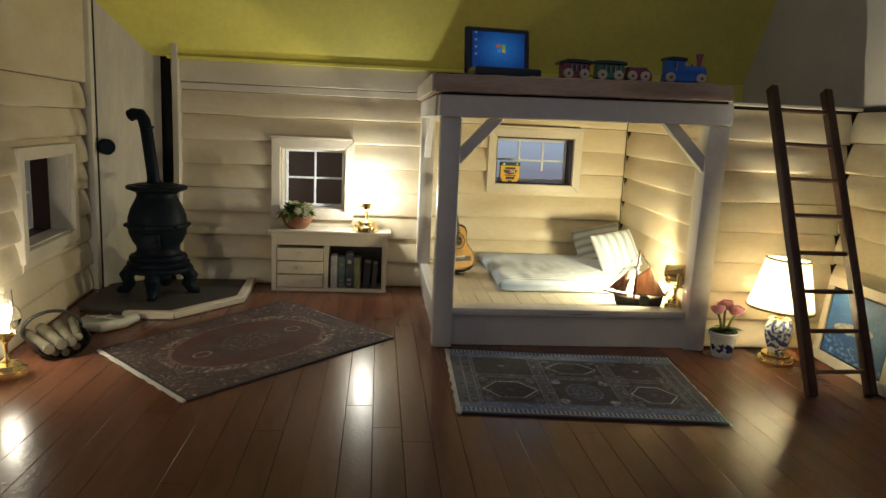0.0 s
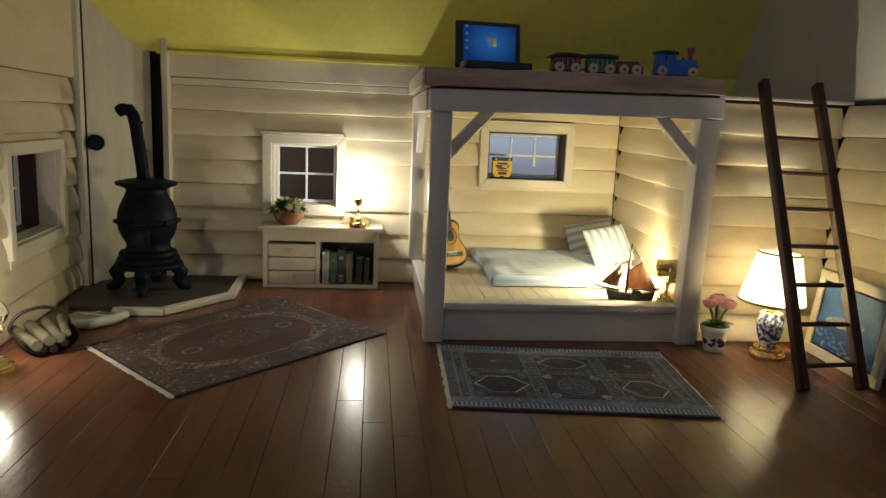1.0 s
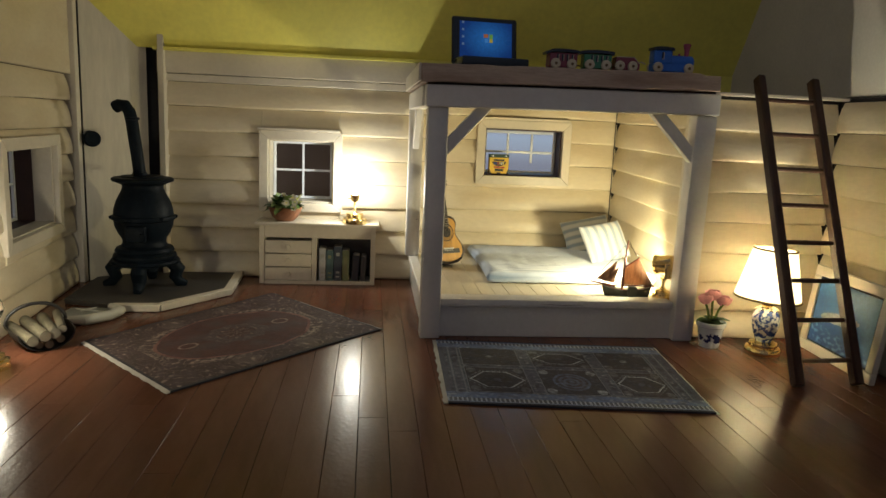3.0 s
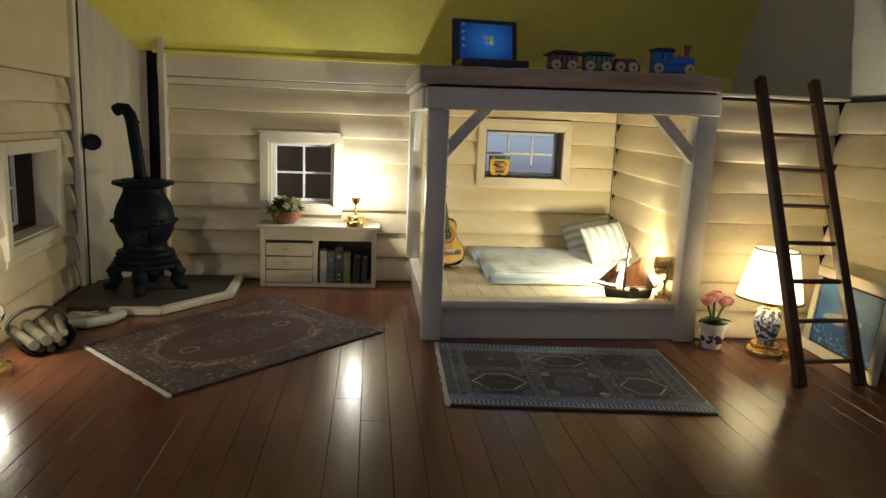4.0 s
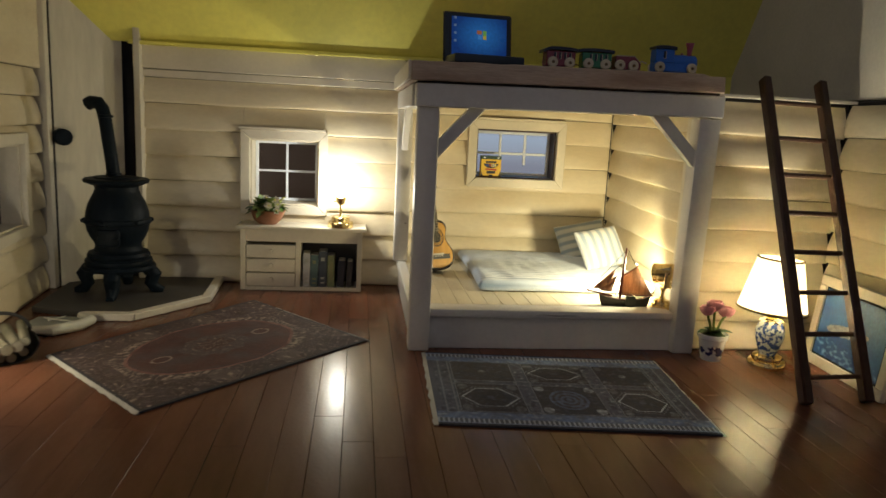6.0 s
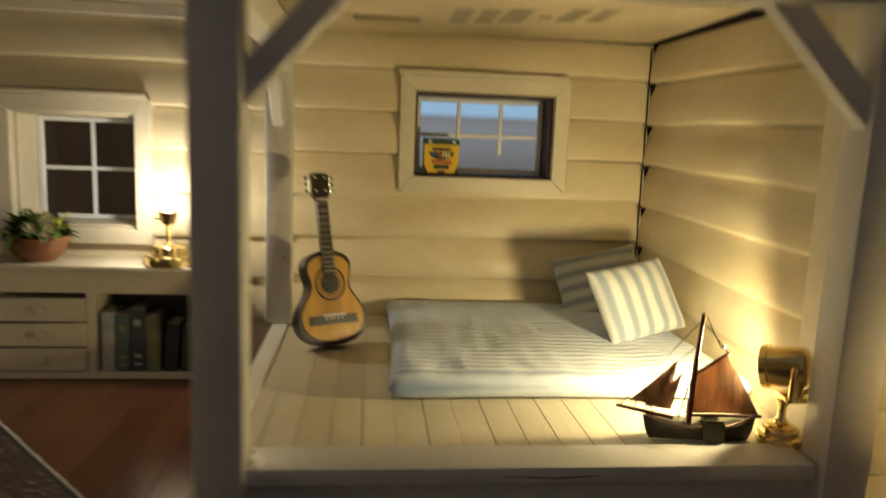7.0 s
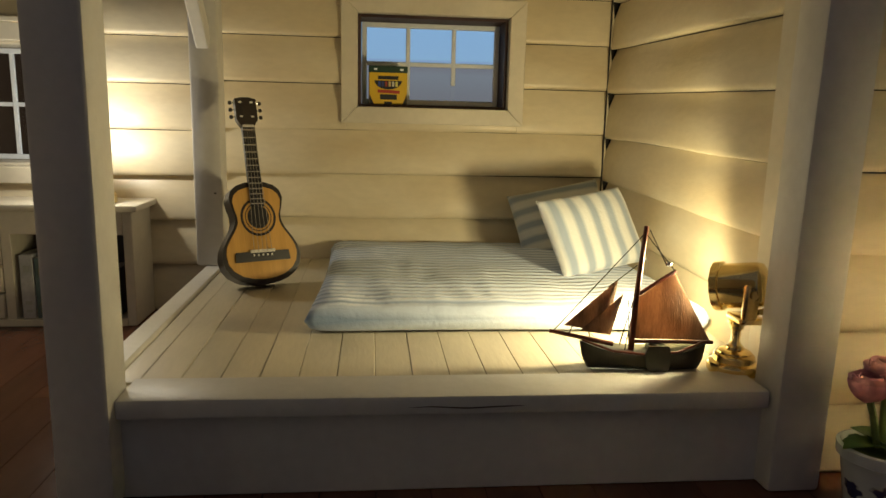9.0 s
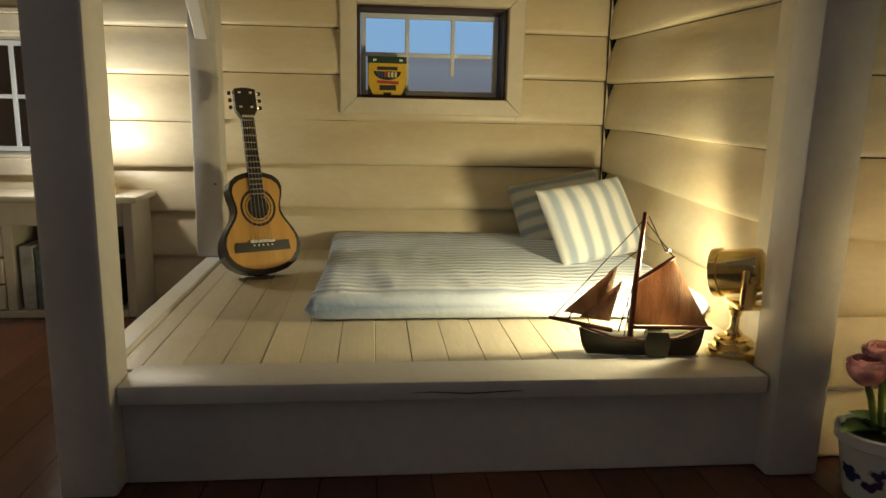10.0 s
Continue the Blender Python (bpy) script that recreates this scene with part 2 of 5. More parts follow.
wall_back = wall_slab("wall_back", (BX, BACK), (1, 0), (0, -1), 2.40 - BX, 2.19, 0.3, [win1, win2])
tagged(wall_back, "cream clapboard back wall of the dolls' house", "wall")
clad(wall_back, (BX, BACK), (1, 0), (0, -1), 0.0, 0.028 - BX, TOP, [grown(win1, 0.06)], 0.013)
clad(wall_back, (BX, BACK), (1, 0), (0, -1), 0.03 - BX, 2.082 - BX, TOP, [grown(win2, 0.06)], 0.036)
part("top_board", boxed(BX, 0.10, BACK - 0.055, BACK, 1.874, 1.941, 0.006), TRIM, wall_back)
part("top_board", boxed(BX, 0.10, BACK - 0.075, BACK, 1.946, 2.150, 0.006), TRIM, wall_back)
# alcove side wall
wall_alcove = wall_slab("wall_alcove", (2.12, BACK), (0, -1), (-1, 0), BACK - 6.16, 1.9, 0.12, [])
tagged(wall_alcove, "cream clapboard side wall of the bed alcove", "wall")
clad(wall_alcove, (2.12, BACK), (0, -1), (-1, 0), 0.040, BACK - 6.16, TOP, [], 0.022, 0.02)
# Proud dark strip that paints the shade of the gap between the two walls.
part("corner_shade_line", boxed(2.057, 2.064, 7.976, 7.984, 0.30, 1.85, 0), DARK, wall_alcove, "dark strip drawn for the shade in the corner gap")
# wall behind the ladder
wall_ladder = wall_slab("wall_ladder", (2.10, 6.15), (1, 0), (0, -1), 1.09, 1.9, 0.12, [])
tagged(wall_ladder, "cream clapboard wall behind the ladder", "wall")
clad(wall_ladder, (2.10, 6.15), (1, 0), (0, -1), 0.004, 1.052, TOP, [], -0.016)
part("top_trim", boxed(2.13, 3.20, 6.06, 6.16, 1.876, 1.90, 0.004), TRIM, wall_ladder)
# right wall
wall_right = wall_slab("wall_right", (3.19, 6.15), (0, -1), (-1, 0), 6.15, 1.9, 0.2, [])
tagged(wall_right, "cream clapboard side wall beside the ladder", "wall")
clad(wall_right, (3.19, 6.15), (0, -1), (-1, 0), 0.048, 6.1, TOP, [])
# left wall
LA = (-3.09, 7.66)
LD = Vector((0.09, -1)).normalized()
LN = Vector((1, 0.09)).normalized()
winL = (0.56, 1.57, 0.63, 1.275)
wall_left = wall_slab("wall_left", LA, LD, LN, 7.6, 3.6, 0.3, [winL])
tagged(wall_left, "cream clapboard side wall beside the stove", "wall")
clad(wall_left, LA, LD, LN, 0.105, 7.5, TOP, [grown(winL, 0.06)], 0.010)
part("plain_upper_board", beam(Vector((LA[0] + LN.x * 0.03, LA[1] + LN.y * 0.03, 2.69)) + Vector((*LD, 0)) * 0.04, Vector((LA[0] + LN.x * 0.03, LA[1] + LN.y * 0.03, 2.69)) + Vector((*LD, 0)) * 7.5, 0.05, 1.63, (*LN, 0)), SIDING, wall_left)

# floor
floor = tagged(part("floor", boxed(-3.6, 3.5, -0.5, 8.2, -0.30, -0.012, 0), DARK), "dark varnished wooden plank floor", "floor", kind="structure")
PW = 0.157
k = 0
x = -3.408
frnd = random.Random(7)
while x < 3.2:
    y = -0.4
    ends = [4.575] if abs(x + 0.437) < 0.08 else []
    cuts = sorted(ends + [frnd.uniform(0.2, 2.4), frnd.uniform(2.9, 7.0)])
    for y1 in cuts + [8.05]:
        bm = boxed(x, x + PW - 0.0003, y, y1 - 0.0005, -0.02, frnd.uniform(-0.0006, 0.0006), 0.0020)
        bm.transform(Matrix.Translation((x + PW / 2, 0, 0)) @ Matrix.Rotation(radians(frnd.uniform(-0.28, 0.28)), 4, "Y") @ Matrix.Translation((-x - PW / 2, 0, 0)))
        part("floor_plank", bm, FLOORWOOD, floor)
        y = y1
    x += PW

# sloped yellow ceiling and the gable beyond the loft
bm = bmesh.new()
vs = [bm.verts.new(p) for p in ((-3.6, 7.9635, 2.165), (3.4, 7.9635, 2.165), (3.4, 6.1, 5.32), (-3.6, 6.1, 5.32))]
f = bm.faces.new(vs)
r = bmesh.ops.extrude_face_region(bm, geom=[f])
bmesh.ops.translate(bm, vec=(0, 0.12, 0.10), verts=[v for v in r["geom"] if isinstance(v, bmesh.types.BMVert)])
tagged(part("ceiling", bm, YELLOW), "steep yellow painted attic ceiling", "ceiling", kind="structure")
part("ceiling_edge", boxed(BX - 0.02, 2.405, 7.905, 7.962, 2.145, 2.176, 0.004), YELLOW)["kind"] = "structure"
tagged(part("wall_gable", boxed(3.22, 3.4, 6.16, 8.3, 1.90, 5.0, 0), GREYWALL), "plain grey gable wall above the loft", "wall", kind="structure")
tagged(part("wall_right_upper", boxed(3.20, 3.4, 0.0, 6.15, 1.905, 5.0, 0.004), GREYWALL), "plain pale wall above the clapboards", "wall", kind="structure")
tagged(part("wall_loft_back", boxed(2.41, 3.25, 7.96, 8.05, 1.875, 2.30, 0), YELLOW), "yellow wall at the back of the loft", "wall", kind="structure")
tagged(part("loft_floor", boxed(2.13, 3.3, 6.17, 8.1, 1.80, 1.87, 0), OLDWOOD), "wooden loft floor behind the ladder wall", "floor", kind="structure")

# corner panel and posts; near-black boxes stand for the shade in the gaps
A, B = Vector((-2.98, 7.705)), Vector((-2.505, 8.005))
bm = bmesh.new()
dd = (B - A).normalized()
nn = Vector((-dd.y, dd.x))
cs = []
for s, z in ((0, 0), ((B - A).length, 0), ((B - A).length, 2.175), (0, 2.67)):
    p = A + dd * s
    cs.append(bm.verts.new((p.x, p.y, z)))
f = bm.faces.new(cs)
r = bmesh.ops.extrude_face_region(bm, geom=[f])
bmesh.ops.translate(bm, vec=(nn.x * 0.04, nn.y * 0.04, 0), verts=[v for v in r["geom"] if isinstance(v, bmesh.types.BMVert)])
tagged(part("corner_panel", bm, PANEL), "cream grooved panel across the corner behind the stove", "wall panel", kind="structure")
part("corner_post", boxed(-3.10, -2.985, 7.60, 7.68, 0, 3.2, 0.006), TRIM)["kind"] = "structure"
part("corner_gap_shade", boxed(-3.03, -2.982, 7.69, 7.78, 0, 3.2, 0), DARK)["kind"] = "structure"
part("corner_trim", boxed(-2.375, -2.32, 7.895, 8.04, 0, 2.31, 0.005), TRIM)["kind"] = "structure"
# Dark sheet closing the gap from behind, its shade put in as colour.
tagged(part("corner_gap_shade", boxed(-3.3, -2.33, 8.10, 8.2, 0, 2.9, 0), DARK), kind="structure")

# ---- windows ----


def window(name, o, d, n, h, nx, ny, depth, jamb, frame_w=0.09, label="", bars=0.022, reveal=0.0, broken=(), cap=False):
    ob = thing(name, label, "window", kind="structure")
    ob.matrix_world = Matrix(((d[0], -n[0], 0, o[0] * U), (d[1], -n[1], 0, o[1] * U), (0, 0, 1, 0), (0, 0, 0, 1)))
    s0, s1, z0, z1 = h
    w = frame_w
    outer = ((s0 - w, z0 - w), (s1 + w, z0 - w), (s1 + w, z1 + w), (s0 - w, z1 + w))
    inner = ((s0, z0), (s1, z0), (s1, z1), (s0, z1))
    for k in range(4):
        k2 = (k + 1) % 4
        bm = bmesh.new()
        f = bm.faces.new([bm.verts.new((q[0], -0.078, q[1])) for q in (outer[k], outer[k2], inner[k2], inner[k])])
        r = bmesh.ops.extrude_face_region(bm, geom=[f])
        bmesh.ops.translate(bm, vec=(0, 0.078, 0), verts=[v for v in r["geom"] if isinstance(v, bmesh.types.BMVert)])
        bmesh.ops.bevel(bm, geom=bm.edges[:], offset=0.004, segments=1, affect="EDGES")
        part("casing", bm, TRIM, ob)
    for a in ((s0, s0 + 0.015, z0, z1), (s1 - 0.015, s1, z0, z1), (s0 + 0.015, s1 - 0.015, z1 - 0.015, z1), (s0 + 0.015, s1 - 0.015, z0, z0 + 0.015)):
        part("jamb", boxed(a[0], a[1], reveal - 0.02, depth + 0.05, a[2], a[3], 0.002), jamb, ob)
        if reveal:
            part("reveal", boxed(a[0], a[1], -0.03, reveal - 0.021, a[2], a[3], 0.002), TRIM, ob)
    if cap:
        part("cap", boxed(s0 - w - 0.012, s1 + w - 0.02, -0.092, 0.0, z1 + w + 0.001, z1 + w + 0.026, 0.004), TRIM, ob)
    a0, a1, b0, b1 = s0 + 0.018, s1 - 0.018, z0 + 0.018, z1 - 0.018
    part("sash_frame", boxed(a0, a0 + bars * 1.2, depth, depth + 0.03, b0, b1, 0.003), SASH, ob)
    part("sash_frame", boxed(a1 - bars * 1.2, a1, depth, depth + 0.03, b0, b1, 0.003), SASH, ob)
    part("sash_frame", boxed(a0, a1, depth + 0.002, depth + 0.028, b1 - bars * 1.2, b1, 0.003), SASH, ob)
    part("sash_frame", boxed(a0, a1, depth + 0.002, depth + 0.028, b0, b0 + bars * 1.2, 0.003), SASH, ob)
    for i in range(1, nx):
        c = a0 + (a1 - a0) * i / nx
        part("glazing_bar", boxed(c - bars / 2, c + bars / 2, depth + 0.005, depth + 0.0245, b0 + bars + (0.085 if i in broken else 0.0), b1 - bars, 0.003), SASH, ob)
    for i in range(1, ny):
        c = b0 + (b1 - b0) * i / ny
        part("glazing_bar", boxed(a0 + bars, a1 - bars, depth + 0.0075, depth + 0.022, c - bars / 2, c + bars / 2, 0.003), SASH, ob)
    for i in range(nx):
        for j in range(ny):
            pane = part("pane", boxed(a0 + (a1 - a0) * i / nx + bars / 2, a0 + (a1 - a0) * (i + 1) / nx - bars / 2, depth + 0.012, depth + 0.016, b0 + (b1 - b0) * j / ny + bars / 2, b0 + (b1 - b0) * (j + 1) / ny - bars / 2, 0), PANE, ob)
            pane.visible_shadow = False
    return ob


window("window_1", (BX, BACK), (1, 0), (0, -1), win1, 2, 2, 0.20, TRIM, frame_w=0.085, cap=True, label="four-pane white window, dark outside")
window("window_2", (BX, BACK), (1, 0), (0, -1), win2, 3, 2, 0.14, BROWN, frame_w=0.085, broken=(2,), cap=True, label="six-pane window with a brown jamb and blue sky outside")
window("window_3", LA, LD, LN, winL, 3, 2, 0.25, BROWN, frame_w=0.085, reveal=0.14, label="four-pane window with a brown jamb in the side wall")
# what lies beyond the windows
SKY = material("distant_sky", (0.2, 0.45, 0.8), 1.0, vary=0.03, scale=1)
nt = SKY.node_tree
co = nt.nodes.new("ShaderNodeTexCoord")
sep = nt.nodes.new("ShaderNodeSeparateXYZ")
nt.links.new(co.outputs["Object"], sep.inputs[0])
mr = nt.nodes.new("ShaderNodeMapRange")
mr.inputs["From Min"].default_value, mr.inputs["From Max"].default_value = 0.6 * U, 2.4 * U
nt.links.new(sep.outputs["Z"], mr.inputs["Value"])
rp = nt.nodes.new("ShaderNodeValToRGB")
while len(rp.color_ramp.elements) < 7:
    rp.color_ramp.elements.new(0.5)
for e, (pos, col) in zip(rp.color_ramp.elements, ((0.0, (0.14, 0.14, 0.16)), (0.25, (0.17, 0.175, 0.205)), (0.34, (0.22, 0.24, 0.275)), (0.46, (0.25, 0.29, 0.34)), (0.505, (0.23, 0.245, 0.29)), (0.54, (0.34, 0.60, 0.92)), (1.0, (0.30, 0.60, 1.0)))):
    e.position, e.color = pos, (*col, 1)
nt.links.new(mr.outputs[0], rp.inputs[0])
p = nt.nodes["Principled BSDF"]
p.inputs["Base Color"].default_value = (0, 0, 0, 1)
for l in list(p.inputs["Base Color"].links):
    nt.links.remove(l)
nt.links.new(rp.outputs[0], p.inputs["Emission Color"])
p.inputs["Emission Strength"].default_value = 1.35
tagged(part("backdrop", boxed(0.0, 4.5, 11.0, 11.02, 0.2, 4.0, 0), SKY), "pale blue sky over a grey distance", "backdrop", kind="structure")
# No lamp here: a low glow is added to lift the sheet's brown.
DARKGLOW = glow("dark_outside_glow", (0.032, 0.020, 0.012), 0.8)
tagged(part("backdrop", boxed(-2.3, -0.2, 8.60, 8.62, 0.2, 2.0, 0), DARKGLOW), "faintly glowing dark brown sheet behind the window", "backdrop", kind="structure")
GREYOUT = glow("grey_outside", (0.16, 0.16, 0.19), 0.35)
tagged(part("backdrop", boxed(-4.4, -4.38, 5.0, 9.5, 0.0, 3.0, 0), GREYOUT), "grey dusk outside the side window", "backdrop", kind="structure")

# ---- more materials ----
CEIL = material("stained_bunk_ceiling", (0.60, 0.50, 0.34), 0.5, vary=0.22, scale=1.2, bump=0.2)
CLOTHW = (0.62, 0.65, 0.66)
CLOTHB = (0.22, 0.28, 0.35)


def striped(name, axis, period, share, light=CLOTHW, blue=CLOTHB, soft=0.06, rough=0.95, ribs=0.0):
    """Woven cloth with stripes across one axis of the object; ribs: how far the light stripes stand up."""
    m = material(name, light, rough, vary=0.02, scale=3, bump=0.32, bump_scale=48)
    nt = m.node_tree
    p = nt.nodes["Principled BSDF"]
    src = p.inputs["Base Color"].links[0].from_socket
    co = nt.nodes.new("ShaderNodeTexCoord")
    no = nt.nodes.new("ShaderNodeTexNoise")
    no.inputs["Scale"].default_value = 14 / U
    nt.links.new(co.outputs["Object"], no.inputs["Vector"])
    sep = nt.nodes.new("ShaderNodeSeparateXYZ")
    nt.links.new(co.outputs["Object"], sep.inputs[0])
    ad = nt.nodes.new("ShaderNodeMath")
    ad.operation = "MULTIPLY_ADD"
    nt.links.new(no.outputs[0], ad.inputs[0])
    ad.inputs[1].default_value = 0.006 * U
    nt.links.new(sep.outputs["XYZ".index(axis)], ad.inputs[2])
    md = nt.nodes.new("ShaderNodeMath")
    md.operation = "PINGPONG"
    md.inputs[1].default_value = period / 2 * U
    nt.links.new(ad.outputs[0], md.inputs[0])
    mr = nt.nodes.new("ShaderNodeMapRange")
    mr.inputs["From Min"].default_value = period / 2 * U * (share - soft)
    mr.inputs["From Max"].default_value = period / 2 * U * (share + soft)
    nt.links.new(md.outputs[0], mr.inputs["Value"])
    mx = nt.nodes.new("ShaderNodeMix")
    mx.data_type = "RGBA"
    mx.inputs["A"].default_value = (*blue, 1)
    nt.links.new(src, mx.inputs["B"])
    nt.links.new(mr.outputs[0], mx.inputs["Factor"])
    nt.links.new(mx.outputs["Result"], p.inputs["Base Color"])
    p.inputs["Sheen Weight"].default_value = 0.45
    if ribs:
        rb = nt.nodes.new("ShaderNodeBump")
        rb.inputs["Strength"].default_value, rb.inputs["Distance"].default_value = 1.0, ribs * U
        nt.links.new(mr.outputs[0], rb.inputs["Height"])
        nt.links.new(nt.nodes["Bump"].outputs[0], rb.inputs["Normal"])
        nt.links.new(rb.outputs[0], p.inputs["Normal"])
    return m


def coloured(name, rough=0.9, bump=0.4, bump_scale=60):
    """A material that takes its pattern from the mesh's own colour layer."""
    m = material(name, (0.5, 0.5, 0.5), rough, vary=0.0, bump=bump, bump_scale=bump_scale, scale=8)
    nt = m.node_tree
    p = nt.nodes["Principled BSDF"]
    at = nt.nodes.new("ShaderNodeAttribute")
    at.attribute_name = "pattern"
    no = nt.nodes.new("ShaderNodeTexNoise")
    no.inputs["Scale"].default_value = 50 / U
    co = nt.nodes.new("ShaderNodeTexCoord")
    nt.links.new(co.outputs["Object"], no.inputs["Vector"])
    gr = nt.nodes.new("ShaderNodeValToRGB")
    gr.color_ramp.elements[0].position, gr.color_ramp.elements[0].color = 0.35, (0.55, 0.55, 0.55, 1)
    gr.color_ramp.elements[1].position = 0.65
    nt.links.new(no.outputs[0], gr.inputs[0])
    mx = nt.nodes.new("ShaderNodeMix")
    mx.data_type, mx.blend_type = "RGBA", "MULTIPLY"
    mx.inputs["Factor"].default_value = 0.5
    nt.links.new(at.outputs["Color"], mx.inputs["A"])
    nt.links.new(gr.outputs[0], mx.inputs["B"])
    nt.links.new(mx.outputs["Result"], p.inputs["Base Color"])
    return m


WHITECLOTH = material("pale_woven_fringe", (0.55, 0.53, 0.48), 0.95, vary=0.1, bump=0.4)
RUG = coloured("woven_rug_pattern")
GREEN = material("green_leaf", (0.05, 0.13, 0.03), 0.5, vary=0.25, scale=8)
PALEGREEN = material("pale_green_leaf", (0.22, 0.30, 0.08), 0.5, vary=0.2, scale=8)
PINK = material("pink_petal", (0.90, 0.50, 0.56), 0.5, vary=0.12, scale=10)


def thin(m, share):
    """Lets light through a thin cloth or petal."""
    nt = m.node_tree
    p = nt.nodes["Principled BSDF"]
    tr = nt.nodes.new("ShaderNodeBsdfTranslucent")
    nt.links.new(p.inputs["Base Color"].links[0].from_socket, tr.inputs[0])
    mx = nt.nodes.new("ShaderNodeMixShader")
    mx.inputs[0].default_value = share
    nt.links.new(p.outputs[0], mx.inputs[1])
    nt.links.new(tr.outputs[0], mx.inputs[2])
    nt.links.new(mx.outputs[0], nt.nodes["Material Output"].inputs[0])


thin(PINK, 0.5)
TERRA = material("brown_terracotta", (0.28, 0.12, 0.06), 0.45, vary=0.15)
SOIL = material("green_moss", (0.09, 0.13, 0.05), 0.9, vary=0.25, bump=0.6)
YELLOWPETAL = material("yellow_petal", (0.72, 0.62, 0.18), 0.5, vary=0.1)
WHITE = material("white_petal", (0.76, 0.72, 0.66), 0.5, vary=0.1)
BULB = glow("lit_bulb_glass", (1.0, 0.84, 0.56), 28.0)
GLASS = clear("clear_lamp_glass")

# ---- the loft bed ----
bed = thing("loft_bed", "white painted wooden bunk with a slatted platform", "bed")
part("post", boxed(0.0, 0.148, 6.0, 6.145, 0, 1.70, 0.014, 2), PAINT, bed)


def tilted(bm, k=0.012):
    """Lifts the far end of the bunk's top a little, as it was built."""
    for v in bm.verts:
        v.co.z += k * (v.co.x - 0.3)
    return bm


bm = boxed(1.958, 2.118, 6.0, 6.14, 0, 1.718, 0.014, 2)
for v in bm.verts:
    v.co.x += 0.018 * v.co.z / 1.7
part("post", bm, PAINT, bed)
part("post", boxed(-0.038, 0.095, 7.71, 7.845, 0.301, 1.70, 0.012, 2), PAINT, bed)
part("nail_hole", lathe([(0, -0.004), (0.006, -0.003), (0.006, 0.003), (0, 0.004)], 10, at=(0.062, 7.7085, 0.66)), DARK, bed)
part("header_beam", tilted(boxed(-0.018, 2.135, 5.975, 6.13, 1.701, 1.855, 0.008)), PAINT, bed)
part("side_beam", boxed(-0.035, 0.09, 6.131, 8.0, 1.701, 1.855, 0.008), PAINT, bed)
part("brace", beam((0.115, 6.06, 1.385), (0.435, 6.06, 1.735), 0.085, 0.07, (1, 0, -1)), PAINT, bed)
part("brace", beam((2.008, 6.06, 1.398), (1.665, 6.06, 1.750), 0.085, 0.07, (1, 0, 1)), PAINT, bed)
part("brace", beam((0.03, 7.73, 1.36), (0.03, 7.37, 1.73), 0.085, 0.06, (0, 1, 1)), PAINT, bed)
part("front_panel", boxed(0.10, 2.0, 6.075, 6.12, 0, 0.244, 0.004), PAINT, bed)
part("front_rail", boxed(0.1485, 1.9545, 6.032, 6.200, 0.245, 0.300, 0.008, 2), PAINT, bed)
OLDSPLIT = material("brown_split_wood", (0.13, 0.085, 0.06), 0.8, vary=0.3, scale=8)
part("crack", tube([(0.86, 6.0335, 0.266), (0.98, 6.0325, 0.270), (1.08, 6.033, 0.264), (1.19, 6.0325, 0.268), (1.28, 6.0335, 0.271)], [0.0005, 0.0018, 0.0026, 0.002, 0.0005], 6), OLDSPLIT, bed, "dark split along the rail")
part("side_panel", boxed(0.03, 0.09, 6.14, 7.98, 0, 0.244, 0.004), PAINT, bed)
part("side_rail", boxed(0.0, 0.085, 6.14, 7.98, 0.245, 0.300, 0.008), PAINT, bed)
part("corner_board", boxed(2.058, 2.10, 6.15, 6.36, 0.301, 1.86, 0.006), TRIM, bed)
part("bunk_ceiling", tilted(boxed(0.09, 2.06, 6.13, 7.99, 1.856, 1.871, 0)), CEIL, bed)
STENCIL = material("faded_grey_stencil_paint", (0.30, 0.26, 0.18), 0.7, vary=0.2, scale=8)
for x0, x1, y0, y1 in ((0.40, 0.72, 7.46, 7.60), (0.86, 0.94, 7.20, 7.58), (0.98, 1.06, 7.18, 7.54), (1.09, 1.20, 7.14, 7.50), (1.25, 1.31, 7.28, 7.34), (1.35, 1.44, 7.08, 7.42), (1.48, 1.56, 7.06, 7.38)):
    part("stencil_bar", tilted(boxed(x0, x1, y0, y1, 1.8545, 1.8565, 0)), STENCIL, bed)
# Near-black strip drawn for the shade in the slit above the header.
part("gap_shade_strip", tilted(boxed(-0.01, 2.10, 6.0, 6.128, 1.8555, 1.872, 0)), DARK, bed)
bm = bmesh.new()
box(bm, -0.055, 2.11, 5.955, 8.0, 1.872, 1.996, 0.006)
bmesh.ops.subdivide_edges(bm, edges=[e for e in bm.edges if abs(e.verts[0].co.x - e.verts[1].co.x) > 1], cuts=40)
for v in bm.verts:
    q = noise.noise(v.co * 6)
    if v.co.y < 6:
        v.co.y += 0.012 * q
        v.co.z += 0.006 * noise.noise(v.co * 9) - (0.015 if v.co.x > 1.95 and v.co.z > 1.96 else 0)
part("side_fascia", boxed(-0.078, -0.058, 5.968, 7.90, 1.872, 1.994, 0.004), TRIM, bed, "cream painted edging along the loft")
part("loft_board", tilted(bm), OLDWOOD, bed, "rough unpainted board with pale scuffs")
part("slat_base", boxed(0.088, 2.07, 6.10, 7.98, 0.20, 0.279, 0), BEDWOOD, bed)
x = 0.044
while x < 2.03:
    part("bed_slat", boxed(max(x, 0.0865), min(x + 0.1110, 2.068), 6.201, 7.985, 0.262, 0.286 + rnd.uniform(-0.001, 0.001), 0.002), BEDWOOD, bed)
    x += 0.112

# ---- mattress and pillows ----


